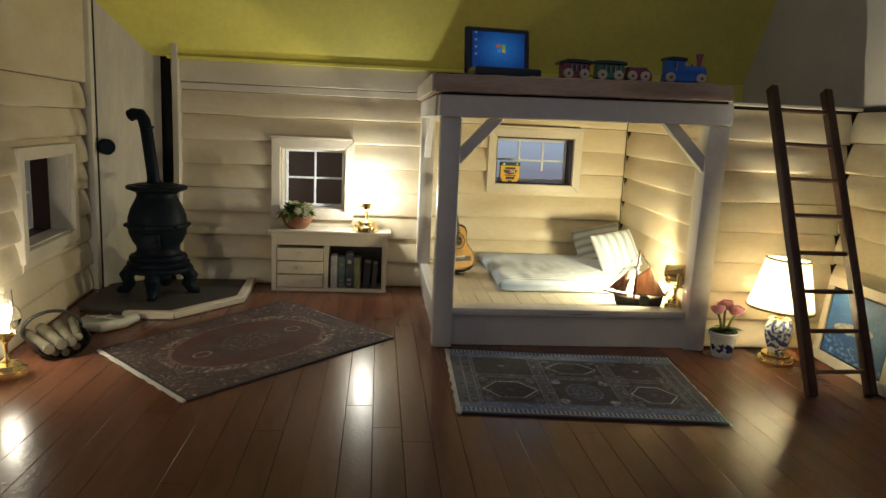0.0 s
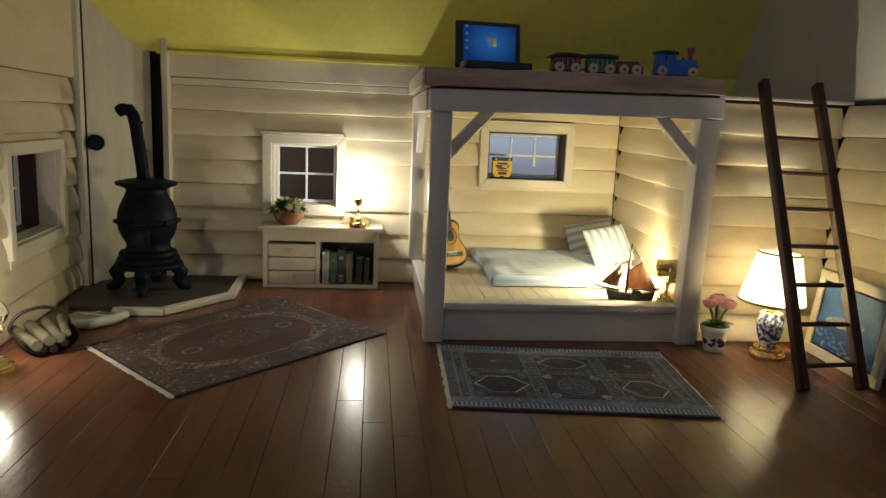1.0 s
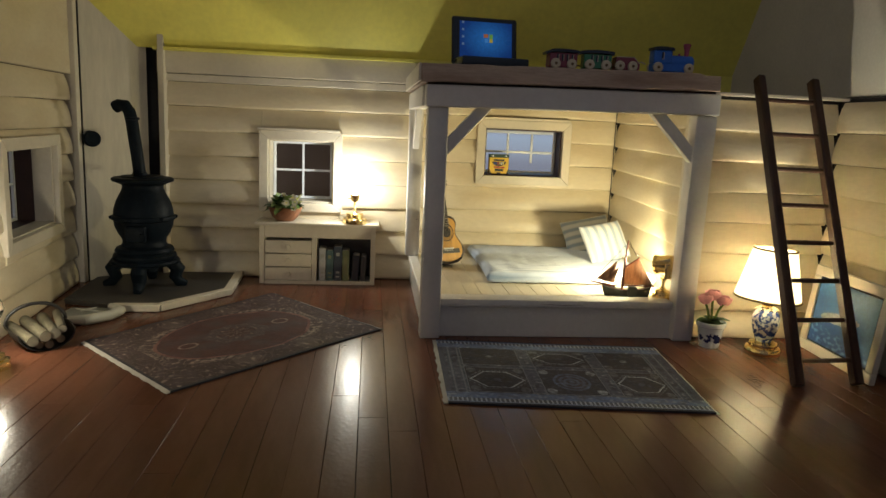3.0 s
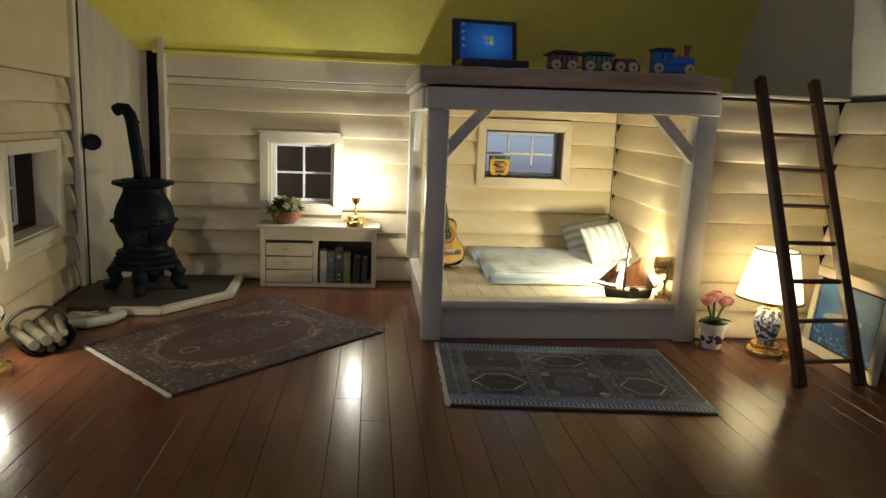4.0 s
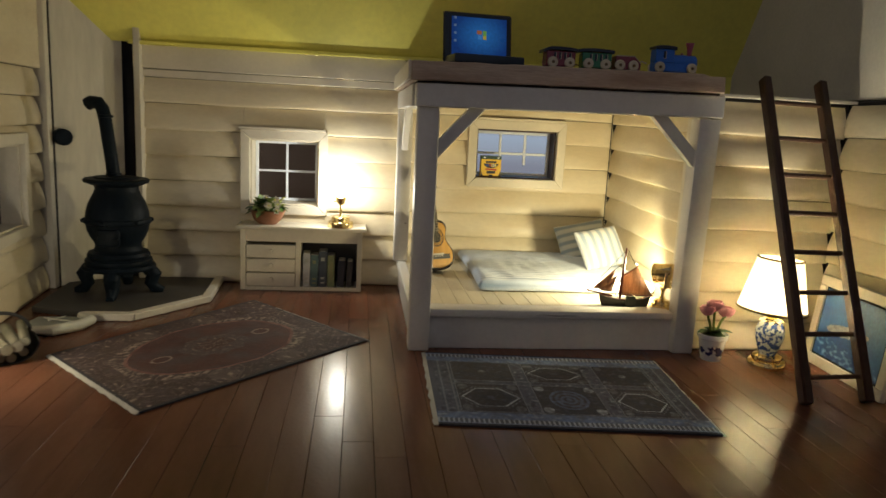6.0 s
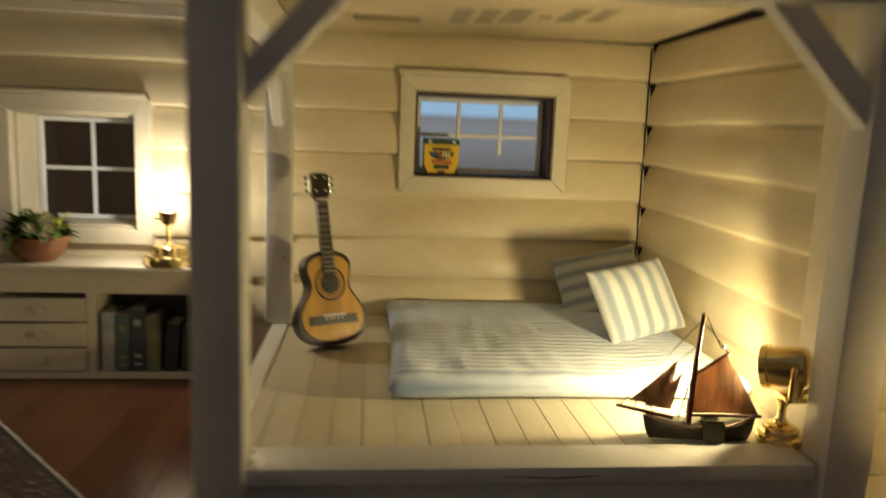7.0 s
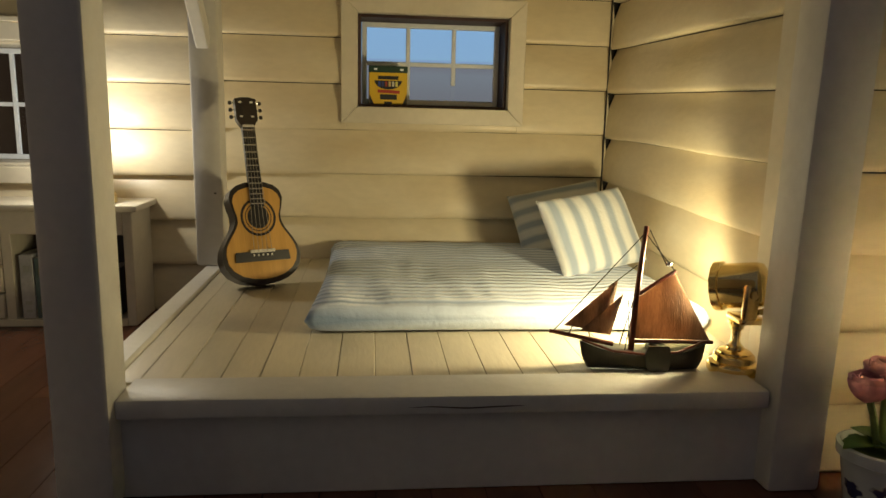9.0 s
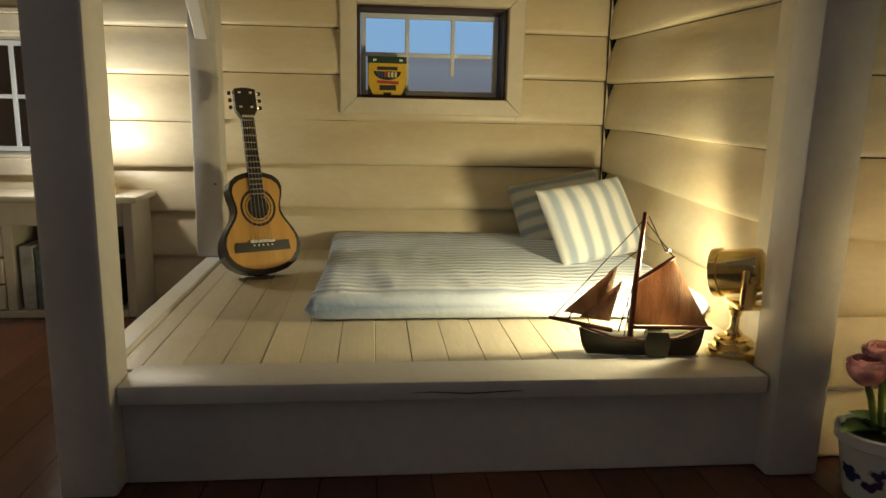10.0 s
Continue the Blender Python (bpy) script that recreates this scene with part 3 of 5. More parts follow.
def cushion(name, w, d, h, mat, label, category, m, lump=0.01, puff=2.4, seed=0, n=36, group=""):
    """A soft slab, thick in the middle; w and d across, h high."""
    bm = bmesh.new()
    def surf(top):
        g = []
        for i in range(n + 1):
            row = []
            for j in range(n + 1):
                u, v = 2 * i / n - 1, 2 * j / n - 1
                e = (1 - abs(u) ** (puff * 3)) * (1 - abs(v) ** (puff * 3))
                px, py = u * w / 2 * (1 - 0.03 * (1 - v * v)), v * d / 2 * (1 - 0.03 * (1 - u * u))
                q = noise.noise(Vector((px * 5, py * 5, seed))) * lump + noise.noise(Vector((px * 14, py * 3, seed + 4))) * lump * 0.6
                z = h * (0.5 + 0.5 * max(e, 0) ** 0.45) + q * max(e, 0) ** 0.5 if top else h * (0.5 - 0.5 * max(e, 0) ** 0.4)
                row.append((px, py, z))
            g.append(row)
        return g
    top, bot = surf(True), surf(False)
    vt = [[bm.verts.new(p) for p in r] for r in top]
    vb = [[vt[i][j] if i in (0, n) or j in (0, n) else bm.verts.new(bot[i][j]) for j in range(n + 1)] for i in range(n + 1)]
    for g in (vt, vb):
        for i in range(n):
            for j in range(n):
                bm.faces.new((g[i][j], g[i + 1][j], g[i + 1][j + 1], g[i][j + 1]))
    ob = part(name, bm, mat, sharp=80)
    ob.matrix_world = Matrix.Diagonal((1, 1, 1, 1)) @ m
    return tagged(ob, label, category, group)


def at(x, y, z, rx=0, ry=0, rz=0):
    return pose(x * U, y * U, z * U, rx, ry, rz)


MATT = striped("striped_flannel", "Y", 0.056, 0.42, soft=0.30, light=(0.62, 0.72, 0.90), blue=(0.29, 0.40, 0.60), ribs=0.006)
mattress = thing("mattress", "soft folded flannel mattress with thin blue-grey stripes", "mattress", 1.325, 7.28, 0.285, -0.6)
for nm, w_, d_, h_, z_, sd_ in (("lower_layer", 1.40, 1.30, 0.050, 0.0, 3), ("upper_layer", 1.468, 1.36, 0.108, 0.004, 6)):
    ly = cushion(nm, w_, d_, h_, MATT, "", "", Matrix.Translation((0, 0, z_ * U)), lump=0.007 if z_ else 0.003, puff=9.0, seed=sd_, n=84)
    ly.parent = mattress
TICK = striped("blue_grey_ticking", "X", 0.090, 0.46, light=(0.56, 0.58, 0.58), blue=(0.25, 0.305, 0.385), soft=0.22)
TICK2 = striped("blue_grey_ticking_crosswise", "Y", 0.080, 0.46, light=(0.56, 0.58, 0.58), blue=(0.25, 0.305, 0.385), soft=0.22)


def leaning(centre, across, up, h):
    """Lays a cushion with its middle at centre and its sides along across and up."""
    ex_ = Vector(across).normalized()
    ez_ = ex_.cross(Vector(up)).normalized()
    ey_ = ez_.cross(ex_)
    o_ = (Vector(centre) - ez_ * h / 2) * U
    return Matrix(((ex_.x, ey_.x, ez_.x, o_.x), (ex_.y, ey_.y, ez_.y, o_.y), (ex_.z, ey_.z, ez_.z, o_.z), (0, 0, 0, 1)))


cushion("pillow", 0.49, 0.39, 0.14, TICK2, "striped ticking pillow lying against the wall", "pillow", leaning((1.80, 7.80, 0.525), (0.46, 0.01, 0.095), (-0.09, 0.17, 0.30), 0.14), lump=0.015, puff=1.1, seed=8, group="pillows on the bed")
cushion("pillow", 0.465, 0.37, 0.115, TICK, "striped ticking pillow leaning on another pillow", "pillow", leaning((1.795, 7.250, 0.562), (0.411, 0.167, 0.051), (-0.097, 0.150, 0.294), 0.115), lump=0.015, puff=1.1, seed=11, group="pillows on the bed")

# ---- guitar ----
GTOP = material("honey_guitar_top", (0.62, 0.35, 0.095), 0.22, vary=0.1, scale=3, stretch=(8, 1, 0.6), coat=0.5)
GDARK = material("black_brown_lacquer", (0.014, 0.008, 0.006), 0.35, vary=0.1, coat=0.2)
GBLACK = material("black_fingerboard", (0.010, 0.008, 0.008), 0.4)
NICKEL = material("silver_metal", (0.7, 0.7, 0.7), 0.25, metal=1.0, vary=0.05)
guitar = thing("guitar", "small wooden acoustic guitar with a black fingerboard", "guitar", 0.340, 7.32, 0.300, 27, tilt=(-17.5, 0.3))
guitar.scale = (0.95, 1.0, 1.02)


GU = (0, 0.01, 0.04, 0.10, 0.18, 0.27, 0.36, 0.45, 0.54, 0.61, 0.68, 0.76, 0.84, 0.91, 0.96, 0.99, 1.0)
GW = (0, 0.055, 0.105, 0.150, 0.176, 0.184, 0.176, 0.152, 0.122, 0.108, 0.108, 0.119, 0.126, 0.115, 0.088, 0.045, 0.0)


def outline(k=1.0, n=48):
    pts = []
    for i in range(n):
        t = math.pi * i / (n - 1)
        z = 0.225 - 0.225 * math.cos(t)
        u = z / 0.45
        w = float(np.interp(u, GU, GW))
        pts.append((max(w, 0.0) * k, 0.225 + (z - 0.225) * k))
    return [(w, z) for w, z in pts] + [(-w, z) for w, z in reversed(pts[1:-1])]


def plate(pts, y0, y1):
    bm = bmesh.new()
    f = bm.faces.new([bm.verts.new((x, y0, z)) for x, z in pts])
    r = bmesh.ops.extrude_face_region(bm, geom=[f])
    bmesh.ops.translate(bm, vec=(0, y1 - y0, 0), verts=[v for v in r["geom"] if isinstance(v, bmesh.types.BMVert)])
    return bm


part("body", plate(outline(), -0.035, 0.055), GDARK, guitar, "dark lacquered sides")
part("soundboard", plate(outline(0.90), -0.0385, -0.034), GTOP, guitar, "honey coloured soundboard")
for r0, r1 in ((0.072, 0.083), (0.058, 0.062)):
    bm = bmesh.new()
    for i in range(36):
        qa, qb = 2 * math.pi * i / 36, 2 * math.pi * (i + 1) / 36
        bm.faces.new([bm.verts.new((r * math.cos(q), -0.0392, 0.292 + r * math.sin(q))) for r, q in ((r0, qa), (r1, qa), (r1, qb), (r0, qb))])
    part("rosette", bm, GDARK, guitar)
bm = lathe([(0, 0), (0.050, 0), (0.050, 0.003), (0, 0.003)], 28)
bm.transform(Matrix.Translation((0, -0.0385, 0.292)) @ Matrix.Rotation(radians(90), 4, "X"))
part("sound_hole", bm, GBLACK, guitar)
IVORY = material("ivory_saddle", (0.75, 0.72, 0.65), 0.4)
part("fingerboard", beam((0, -0.043, 0.335), (0, -0.043, 0.688), 0.060, 0.014, (1, 0, 0), 0.002), GBLACK, guitar)
part("neck", boxed(-0.022, 0.022, -0.037, 0.0, 0.44, 0.70, 0.004), GDARK, guitar)
fz = 0.672
for i in range(13):
    part("fret", boxed(-0.030, 0.030, -0.0528, -0.049, fz, fz + 0.0048, 0), NICKEL, guitar)
    fz -= 0.0345 * 0.955 ** i
part("nut", boxed(-0.026, 0.026, -0.054, -0.044, 0.688, 0.697, 0.001), IVORY, guitar)
part("headstock", plate([(-0.028, 0.690), (0.028, 0.690), (0.050, 0.722), (0.050, 0.815), (0.018, 0.822), (-0.018, 0.822), (-0.050, 0.815), (-0.050, 0.722)], -0.045, -0.015), GDARK, guitar)
for sx in (-1, 1):
    part("headstock_slot", boxed(sx * 0.026 - 0.008, sx * 0.026 + 0.008, -0.0462, -0.043, 0.726, 0.806, 0.002), GBLACK, guitar)
    for k in range(3):
        peg = part("tuning_peg", tube([(sx * 0.046, -0.030, 0.736 + 0.032 * k), (sx * 0.064, -0.030, 0.736 + 0.032 * k)], 0.004, 8), NICKEL, guitar)
        part("peg_button", boxed(sx * 0.070 - 0.008, sx * 0.070 + 0.008, -0.036, -0.024, 0.728 + 0.032 * k, 0.744 + 0.032 * k, 0.003), GDARK, peg)
        if k != 1:
            part("string_post", boxed(sx * 0.026 - 0.007, sx * 0.026 + 0.007, -0.0475, -0.044, 0.732 + 0.032 * k, 0.740 + 0.032 * k, 0.001), IVORY, guitar)
part("bridge", plate([(-0.128, 0.100), (0.128, 0.100), (0.124, 0.142), (0.05, 0.142), (0.046, 0.147), (-0.046, 0.147), (-0.05, 0.142), (-0.124, 0.142)], -0.047, -0.037), GBLACK, guitar)
part("saddle", boxed(-0.058, 0.058, -0.051, -0.046, 0.137, 0.150, 0.001), IVORY, guitar)
for k in range(5):
    part("bridge_pin", boxed(-0.042 + 0.021 * k - 0.004, -0.042 + 0.021 * k + 0.004, -0.050, -0.046, 0.122, 0.131, 0.001), IVORY, guitar)
    part("string", tube([(-0.042 + 0.021 * k, -0.052, 0.14), (-0.020 + 0.010 * k, -0.054, 0.70)], 0.0012, 5), NICKEL, guitar)

# ---- model sailing boat ----
HULL = material("olive_black_hull", (0.065, 0.058, 0.034), 0.4, vary=0.2, scale=6)
DECK = material("worn_brown_spar", (0.22, 0.050, 0.022), 0.4, vary=0.2, scale=6)
SAIL = material("tan_sailcloth", (0.44, 0.27, 0.17), 0.85, vary=0.25, scale=4, stretch=(6, 6, 1), bump=0.4)
thin(SAIL, 0.45)
LINE = material("dark_rigging_line", (0.03, 0.022, 0.018), 0.8)
boat = thing("model_sailing_boat", "small wooden model sailing boat with tan sails", "model boat", 1.655, 6.265, 0.287, -4)
bm = bmesh.new()
rows = []
for i in range(17):
    u = i / 16
    x = -0.165 + 0.345 * u
    w = 0.052 * (1 - abs(2 * u - 1.05) ** 3.2) + 0.004
    zt = 0.060 + 0.028 * (2 * u - 1) ** 2
    ring = []
    for j in range(9):
        a = math.pi * j / 8
        ww = w * (1 if 0 < j < 8 else 1)
        y = -math.cos(a) * ww * (0.72 + 0.28 * (1 - math.sin(a)))
        z = zt * (1 - math.sin(a) ** 0.55)
        ring.append(bm.verts.new((x + (0.02 * (1 - math.sin(a)) if u > 0.5 else -0.03 * (1 - math.sin(a))) * abs(2 * u - 1), y, max(z, 0.0))))
    rows.append(ring)
for a, b in zip(rows, rows[1:]):
    for j in range(8):
        bm.faces.new((a[j], a[j + 1], b[j + 1], b[j]))
    bm.faces.new((a[0], b[0], b[8], a[8]))
bm.faces.new(rows[0])
bm.faces.new(rows[-1])
part("hull", bm, HULL, boat)
part("deck_house", boxed(0.02, 0.075, -0.03, 0.03, 0.045, 0.085, 0.008), HULL, boat)
part("mast", tube([(-0.032, 0, 0.03), (-0.028, 0, 0.20), (-0.012, 0, 0.452)], [0.010, 0.009, 0.007], 10), DECK, boat)
part("bowsprit", tube([(-0.29, 0, 0.118), (-0.09, 0, 0.078)], [0.006, 0.008], 8), DECK, boat)
part("gaff", tube([(-0.026, 0, 0.235), (0.09, 0, 0.315)], 0.006, 8), DECK, boat)
part("boom", tube([(-0.03, 0, 0.088), (0.225, 0, 0.088)], 0.006, 8), DECK, boat)


def sail(corners, bulge, name="sail", mat=SAIL):
    """A thin cloth between four corners, bellied to one side."""
    bm = bmesh.new()
    n = 10
    c = [Vector(p) for p in corners]
    for side in (0, 1):
        g = []
        for i in range(n + 1):
            row = []
            for j in range(n + 1):
                u, v = i / n, j / n
                q = (c[0] * (1 - u) + c[1] * u) * (1 - v) + (c[3] * (1 - u) + c[2] * u) * v
                q = q + Vector((0, bulge * math.sin(math.pi * u) * math.sin(math.pi * v) + side * 0.0025, 0))
                row.append(bm.verts.new(q))
            g.append(row)
        for i in range(n):
            for j in range(n):
                bm.faces.new((g[i][j], g[i + 1][j], g[i + 1][j + 1], g[i][j + 1]))
    bmesh.ops.remove_doubles(bm, verts=bm.verts[:], dist=1e-5)
    return part(name, bm, mat, boat, sharp=80)


sail([(-0.024, 0, 0.096), (0.215, 0, 0.094), (0.088, 0, 0.308), (-0.022, 0, 0.228)], -0.015)
sail([(-0.245, 0.004, 0.135), (-0.110, 0.004, 0.115), (-0.085, 0.004, 0.282), (-0.087, 0.004, 0.280)], -0.012)
sail([(-0.195, -0.004, 0.120), (-0.100, -0.004, 0.108), (-0.068, -0.004, 0.240), (-0.070, -0.004, 0.238)], -0.012)
for a, b in (((-0.28, 0, 0.116), (-0.014, 0, 0.43)), ((0.088, 0, 0.312), (-0.012, 0, 0.43)), ((-0.06, -0.03, 0.07), (-0.024, 0, 0.26)), ((-0.06, 0.03, 0.07), (-0.024, 0, 0.26)), ((-0.23, 0, 0.107), (-0.22, 0, 0.134)), ((-0.16, 0, 0.094), (-0.17, 0, 0.12))):
    part("rigging_line", tube([a, b], 0.0016, 5), LINE, boat)

part("leeboard", plate([(0.004, 0.092), (0.066, 0.092), (0.076, 0.060), (0.070, 0.020), (0.050, 0.004), (0.020, 0.004), (0.002, 0.020), (-0.006, 0.060)], -0.064, -0.055), HULL, boat, "dark board hung on the hull's side")
part("rail_cap", tube([(-0.19, -0.012, 0.094), (-0.10, -0.046, 0.070), (0.0, -0.055, 0.063), (0.10, -0.048, 0.070), (0.19, -0.014, 0.094)], 0.004, 8), DECK, boat)
part("block", lathe([(0, -0.008), (0.007, -0.004), (0.008, 0.002), (0.005, 0.008), (0, 0.009)], 10, at=(0.066, 0, 0.335)), NICKEL, boat, "small bright pulley block")
for a, b in (((0.06, 0, 0.33), (0.0, 0, 0.44)), ((-0.115, 0.0, 0.26), (-0.03, 0.0, 0.33)), ((-0.045, -0.02, 0.08), (-0.05, 0.0, 0.22)), ((-0.075, -0.02, 0.08), (-0.030, 0.0, 0.24))):
    part("rigging_line", tube([a, b], 0.0016, 5), LINE, boat)

# ---- brass searchlight on the bed ----
searchlight = thing("brass_searchlight", "small brass searchlight lamp on a round base", "lamp", 1.946, 6.235, 0.287)
searchlight.scale = (1.0, 1.0, 1.12)
part("base", lathe([(0, 0), (0.076, 0), (0.079, 0.004), (0.079, 0.022), (0.075, 0.027), (0.066, 0.029), (0.062, 0.031), (0.062, 0.046), (0.058, 0.051), (0.050, 0.053), (0.050, 0.058), (0.040, 0.062), (0.022, 0.066), (0, 0.066)], 32), BRASS, searchlight)
part("stem", lathe([(0.026, 0.064), (0.026, 0.072), (0.019, 0.078), (0.014, 0.088), (0.014, 0.118), (0.020, 0.124), (0.020, 0.132), (0.028, 0.138), (0.028, 0.146), (0.018, 0.152), (0, 0.152)], 22), BRASS, searchlight)
part("bracket", boxed(-0.028, 0.020, -0.078, -0.060, 0.165, 0.262, 0.006, 2), BRASS, searchlight)
part("bracket_foot", boxed(-0.030, 0.050, -0.078, 0.020, 0.150, 0.168, 0.006, 2), BRASS, searchlight)
part("lever", tube([(0.02, -0.07, 0.185), (0.075, -0.066, 0.192)], [0.008, 0.011], 10), BRASS, searchlight)
hm = Matrix.Translation((0.0, 0, 0.245)) @ Matrix.Scale(1.12, 4) @ Matrix.Rotation(radians(-46), 4, "Z") @ Matrix.Rotation(radians(-100), 4, "Y")
bm = lathe([(0, -0.065), (0.040, -0.065), (0.052, -0.058), (0.056, -0.045), (0.056, 0.045), (0.062, 0.048), (0.062, 0.068), (0.054, 0.070), (0.052, 0.040), (0, 0.010)], 32)
bm.transform(hm)
part("lamp_head", bm, BRASS, searchlight)
bm = lathe([(0, -0.016), (0.012, -0.016), (0.012, 0.016), (0, 0.016)], 14)
bm.transform(Matrix.Translation((0.0, -0.07, 0.235)) @ Matrix.Rotation(radians(90), 4, "X"))
part("knob", bm, BRASS, searchlight)
bm = lathe([(0, 0.045), (0.045, 0.045), (0.045, 0.048), (0, 0.048)], 24)
bm.transform(hm)
part("lens", bm, BULB, searchlight, "lit lamp lens")

# ---- crayon box on the window sill ----
cb = thing("crayon_box", "small yellow crayon carton with a green top", "crayon box", 0.895, 8.06, 1.086, 2)
CYEL = material("yellow_card", (0.72, 0.46, 0.02), 0.45, vary=0.05)
CGRN = material("dark_green_card", (0.01, 0.05, 0.03), 0.45)
CBLK = material("black_print", (0.012, 0.012, 0.014), 0.5)
CRED = material("red_print", (0.45, 0.04, 0.02), 0.5)
part("carton", boxed(-0.10, 0.10, -0.03, 0.03, 0, 0.215, 0.003), CYEL, cb)
part("lid", boxed(-0.101, 0.101, -0.031, 0.031, 0.181, 0.217, 0.003), CGRN, cb)


def flat(pts, y, name, mat, parent):
    bm = bmesh.new()
    bm.faces.new([bm.verts.new((x, y, z)) for x, z in pts])
    return part(name, bm, mat, parent)


flat([(-0.099, 0.0), (-0.065, 0.0), (-0.099, 0.075)], -0.0305, "corner_print", CBLK, cb)
flat([(0.099, 0.0), (0.099, 0.075), (0.065, 0.0)], -0.0305, "corner_print", CBLK, cb)
arc = [(0.072 * math.cos(a), 0.142 - 0.045 * math.sin(a)) for a in [math.pi * k / 12 for k in range(13)]]
flat(arc, -0.0306, "badge_print", CBLK, cb)
for k, c in enumerate(((0.02, 0.05, 0.3), (0.03, 0.04, 0.2), (0.4, 0.05, 0.03), (0.7, 0.5, 0.2), (0.7, 0.7, 0.6), (0.75, 0.7, 0.2))):
    flat([(-0.052 + 0.018 * k, 0.112), (-0.040 + 0.018 * k, 0.112), (-0.040 + 0.018 * k, 0.138), (-0.052 + 0.018 * k, 0.138)], -0.0308, "crayon_print", material("print_colour", c, 0.5), cb)
flat([(-0.055, 0.080), (0.06, 0.076), (0.06, 0.092), (-0.055, 0.096)], -0.0306, "banner_print", CRED, cb)
flat([(-0.042, 0.045), (0.046, 0.045), (0.046, 0.072), (-0.042, 0.072)], -0.0306, "bar_print", CBLK, cb)
flat([(-0.02, 0.012), (0.02, 0.012), (0.02, 0.035), (-0.02, 0.035)], -0.0306, "bar_print", CBLK, cb)
flat([(-0.055, 0.148), (0.052, 0.148), (0.055, 0.166), (-0.052, 0.166)], -0.0306, "brand_bar_print", CBLK, cb)
for sx in (-0.075, 0.062):
    flat([(sx, 0.194), (sx + 0.018, 0.194), (sx + 0.018, 0.204), (sx, 0.204)], -0.0316, "bar_print", SASH, cb)

# ---- low cabinet with books, flower bowl and lamp ----
cab = thing("low_cabinet", "cream painted low cabinet with three drawers", "cabinet", -0.880, 7.70, 0)
part("top", boxed(-0.585, 0.585, -0.035, 0.295, 0.567, 0.600, 0.010, 2), TRIM, cab)
part("side_panel", boxed(-0.55, -0.50, 0, 0.29, 0.0, 0.567, 0.004), TRIM, cab)
part("side_panel", boxed(0.505, 0.55, 0, 0.29, 0.0, 0.567, 0.004), TRIM, cab)
part("divider", boxed(-0.055, -0.010, 0.003, 0.29, 0.03, 0.566, 0.003), TRIM, cab)
part("apron", boxed(-0.50, 0.505, 0.001, 0.03, 0.452, 0.566, 0.004), TRIM, cab)
part("plinth", boxed(-0.50, 0.505, -0.004, 0.29, 0.0, 0.036, 0.003), TRIM, cab)
# Back panel much darker than the cream parts around it.
part("back_panel", boxed(-0.50, 0.505, 0.27, 0.29, 0.036, 0.56, 0), material("dark_grey_back", (0.12, 0.115, 0.11), 0.8), cab)
for k in range(3):
    dz = 0.040 + 0.131 * k
    dr = part("drawer", boxed(-0.496, -0.058, -0.006, 0.16, dz, dz + 0.122, 0.005), TRIM, cab)
    kb = lathe([(0, 0), (0.010, 0), (0.010, 0.010), (0.021, 0.014), (0.019, 0.030), (0, 0.034)], 16)
    kb.transform(Matrix.Translation((-0.275, -0.006, dz + 0.066)) @ Matrix.Rotation(radians(90), 4, "X"))
    part("knob", kb, TRIM, dr)
BOOKS = [("dull_silver", (0.36, 0.37, 0.36), 0.063, 0.315), ("dark_teal", (0.07, 0.11, 0.11), 0.070, 0.300), ("black_silver", (0.045, 0.055, 0.07), 0.078, 0.335), ("olive_gold", (0.16, 0.18, 0.09), 0.066, 0.300), ("black", (0.03, 0.03, 0.035), 0.066, 0.255), ("dark_brown", (0.05, 0.045, 0.04), 0.050, 0.245)]
bx = 0.008
PAGES = material("page_block", (0.5, 0.47, 0.4), 0.9, vary=0.1)
for k, (nm, col, w, h) in enumerate(BOOKS):
    bk = thing("book", "small " + nm.replace("_", " ") + " bound book standing on the shelf", "book", -0.875 + bx + w / 2, 7.712, 0.0365, 0, group="books in the cabinet", tilt=(0, (0, 0, 0, 0, 3.5, 2.5)[k]))
    bc = material(nm + "_book_cover", tuple(min(0.6, c * 1.7) for c in col), 0.35, vary=0.2)
    part("cover", boxed(-w / 2, w / 2, 0, 0.16, 0, h, 0.004), bc, bk)
    part("pages", boxed(-w / 2 + 0.006, w / 2 - 0.006, 0.006, 0.163, 0.006, h + 0.001, 0), PAGES, bk)
    lt = material(nm + "_spine_print", (0.45, 0.45, 0.40) if k in (0, 2) else (0.28, 0.28, 0.14), 0.5)
    if k in (0, 1, 2, 3):
        for zz, hh in ((0.78, 0.05), (0.25, 0.03), (0.12, 0.02)) if k != 3 else ((0.5, 0.30),):
            part("spine_print", boxed(-w * 0.22, w * 0.22, -0.0012, 0.001, h * (zz - hh), h * (zz + hh), 0), lt, bk)
    bx += w + (0.004 if k < 3 else 0.020)


def leaf(bm, base, way, length, width, droop=0.3, up=Vector((0, 0, 1))):
    way = Vector(way).normalized()
    side = way.cross(up)
    side = side.normalized() if side.length > 1e-3 else Vector((1, 0, 0))
    rows = []
    for i in range(6):
        u = i / 5
        c = Vector(base) + way * length * u - Vector((0, 0, 1)) * droop * length * u * u
        w = width * math.sin(math.pi * (0.08 + 0.9 * u)) * 0.5
        nrm = side.cross(way) * w * 0.35
        rows.append([bm.verts.new(c - side * w + nrm), bm.verts.new(c), bm.verts.new(c + side * w + nrm)])
    for a, b in zip(rows, rows[1:]):
        bm.faces.new((a[0], a[1], b[1], b[0]))
        bm.faces.new((a[1], a[2], b[2], b[1]))


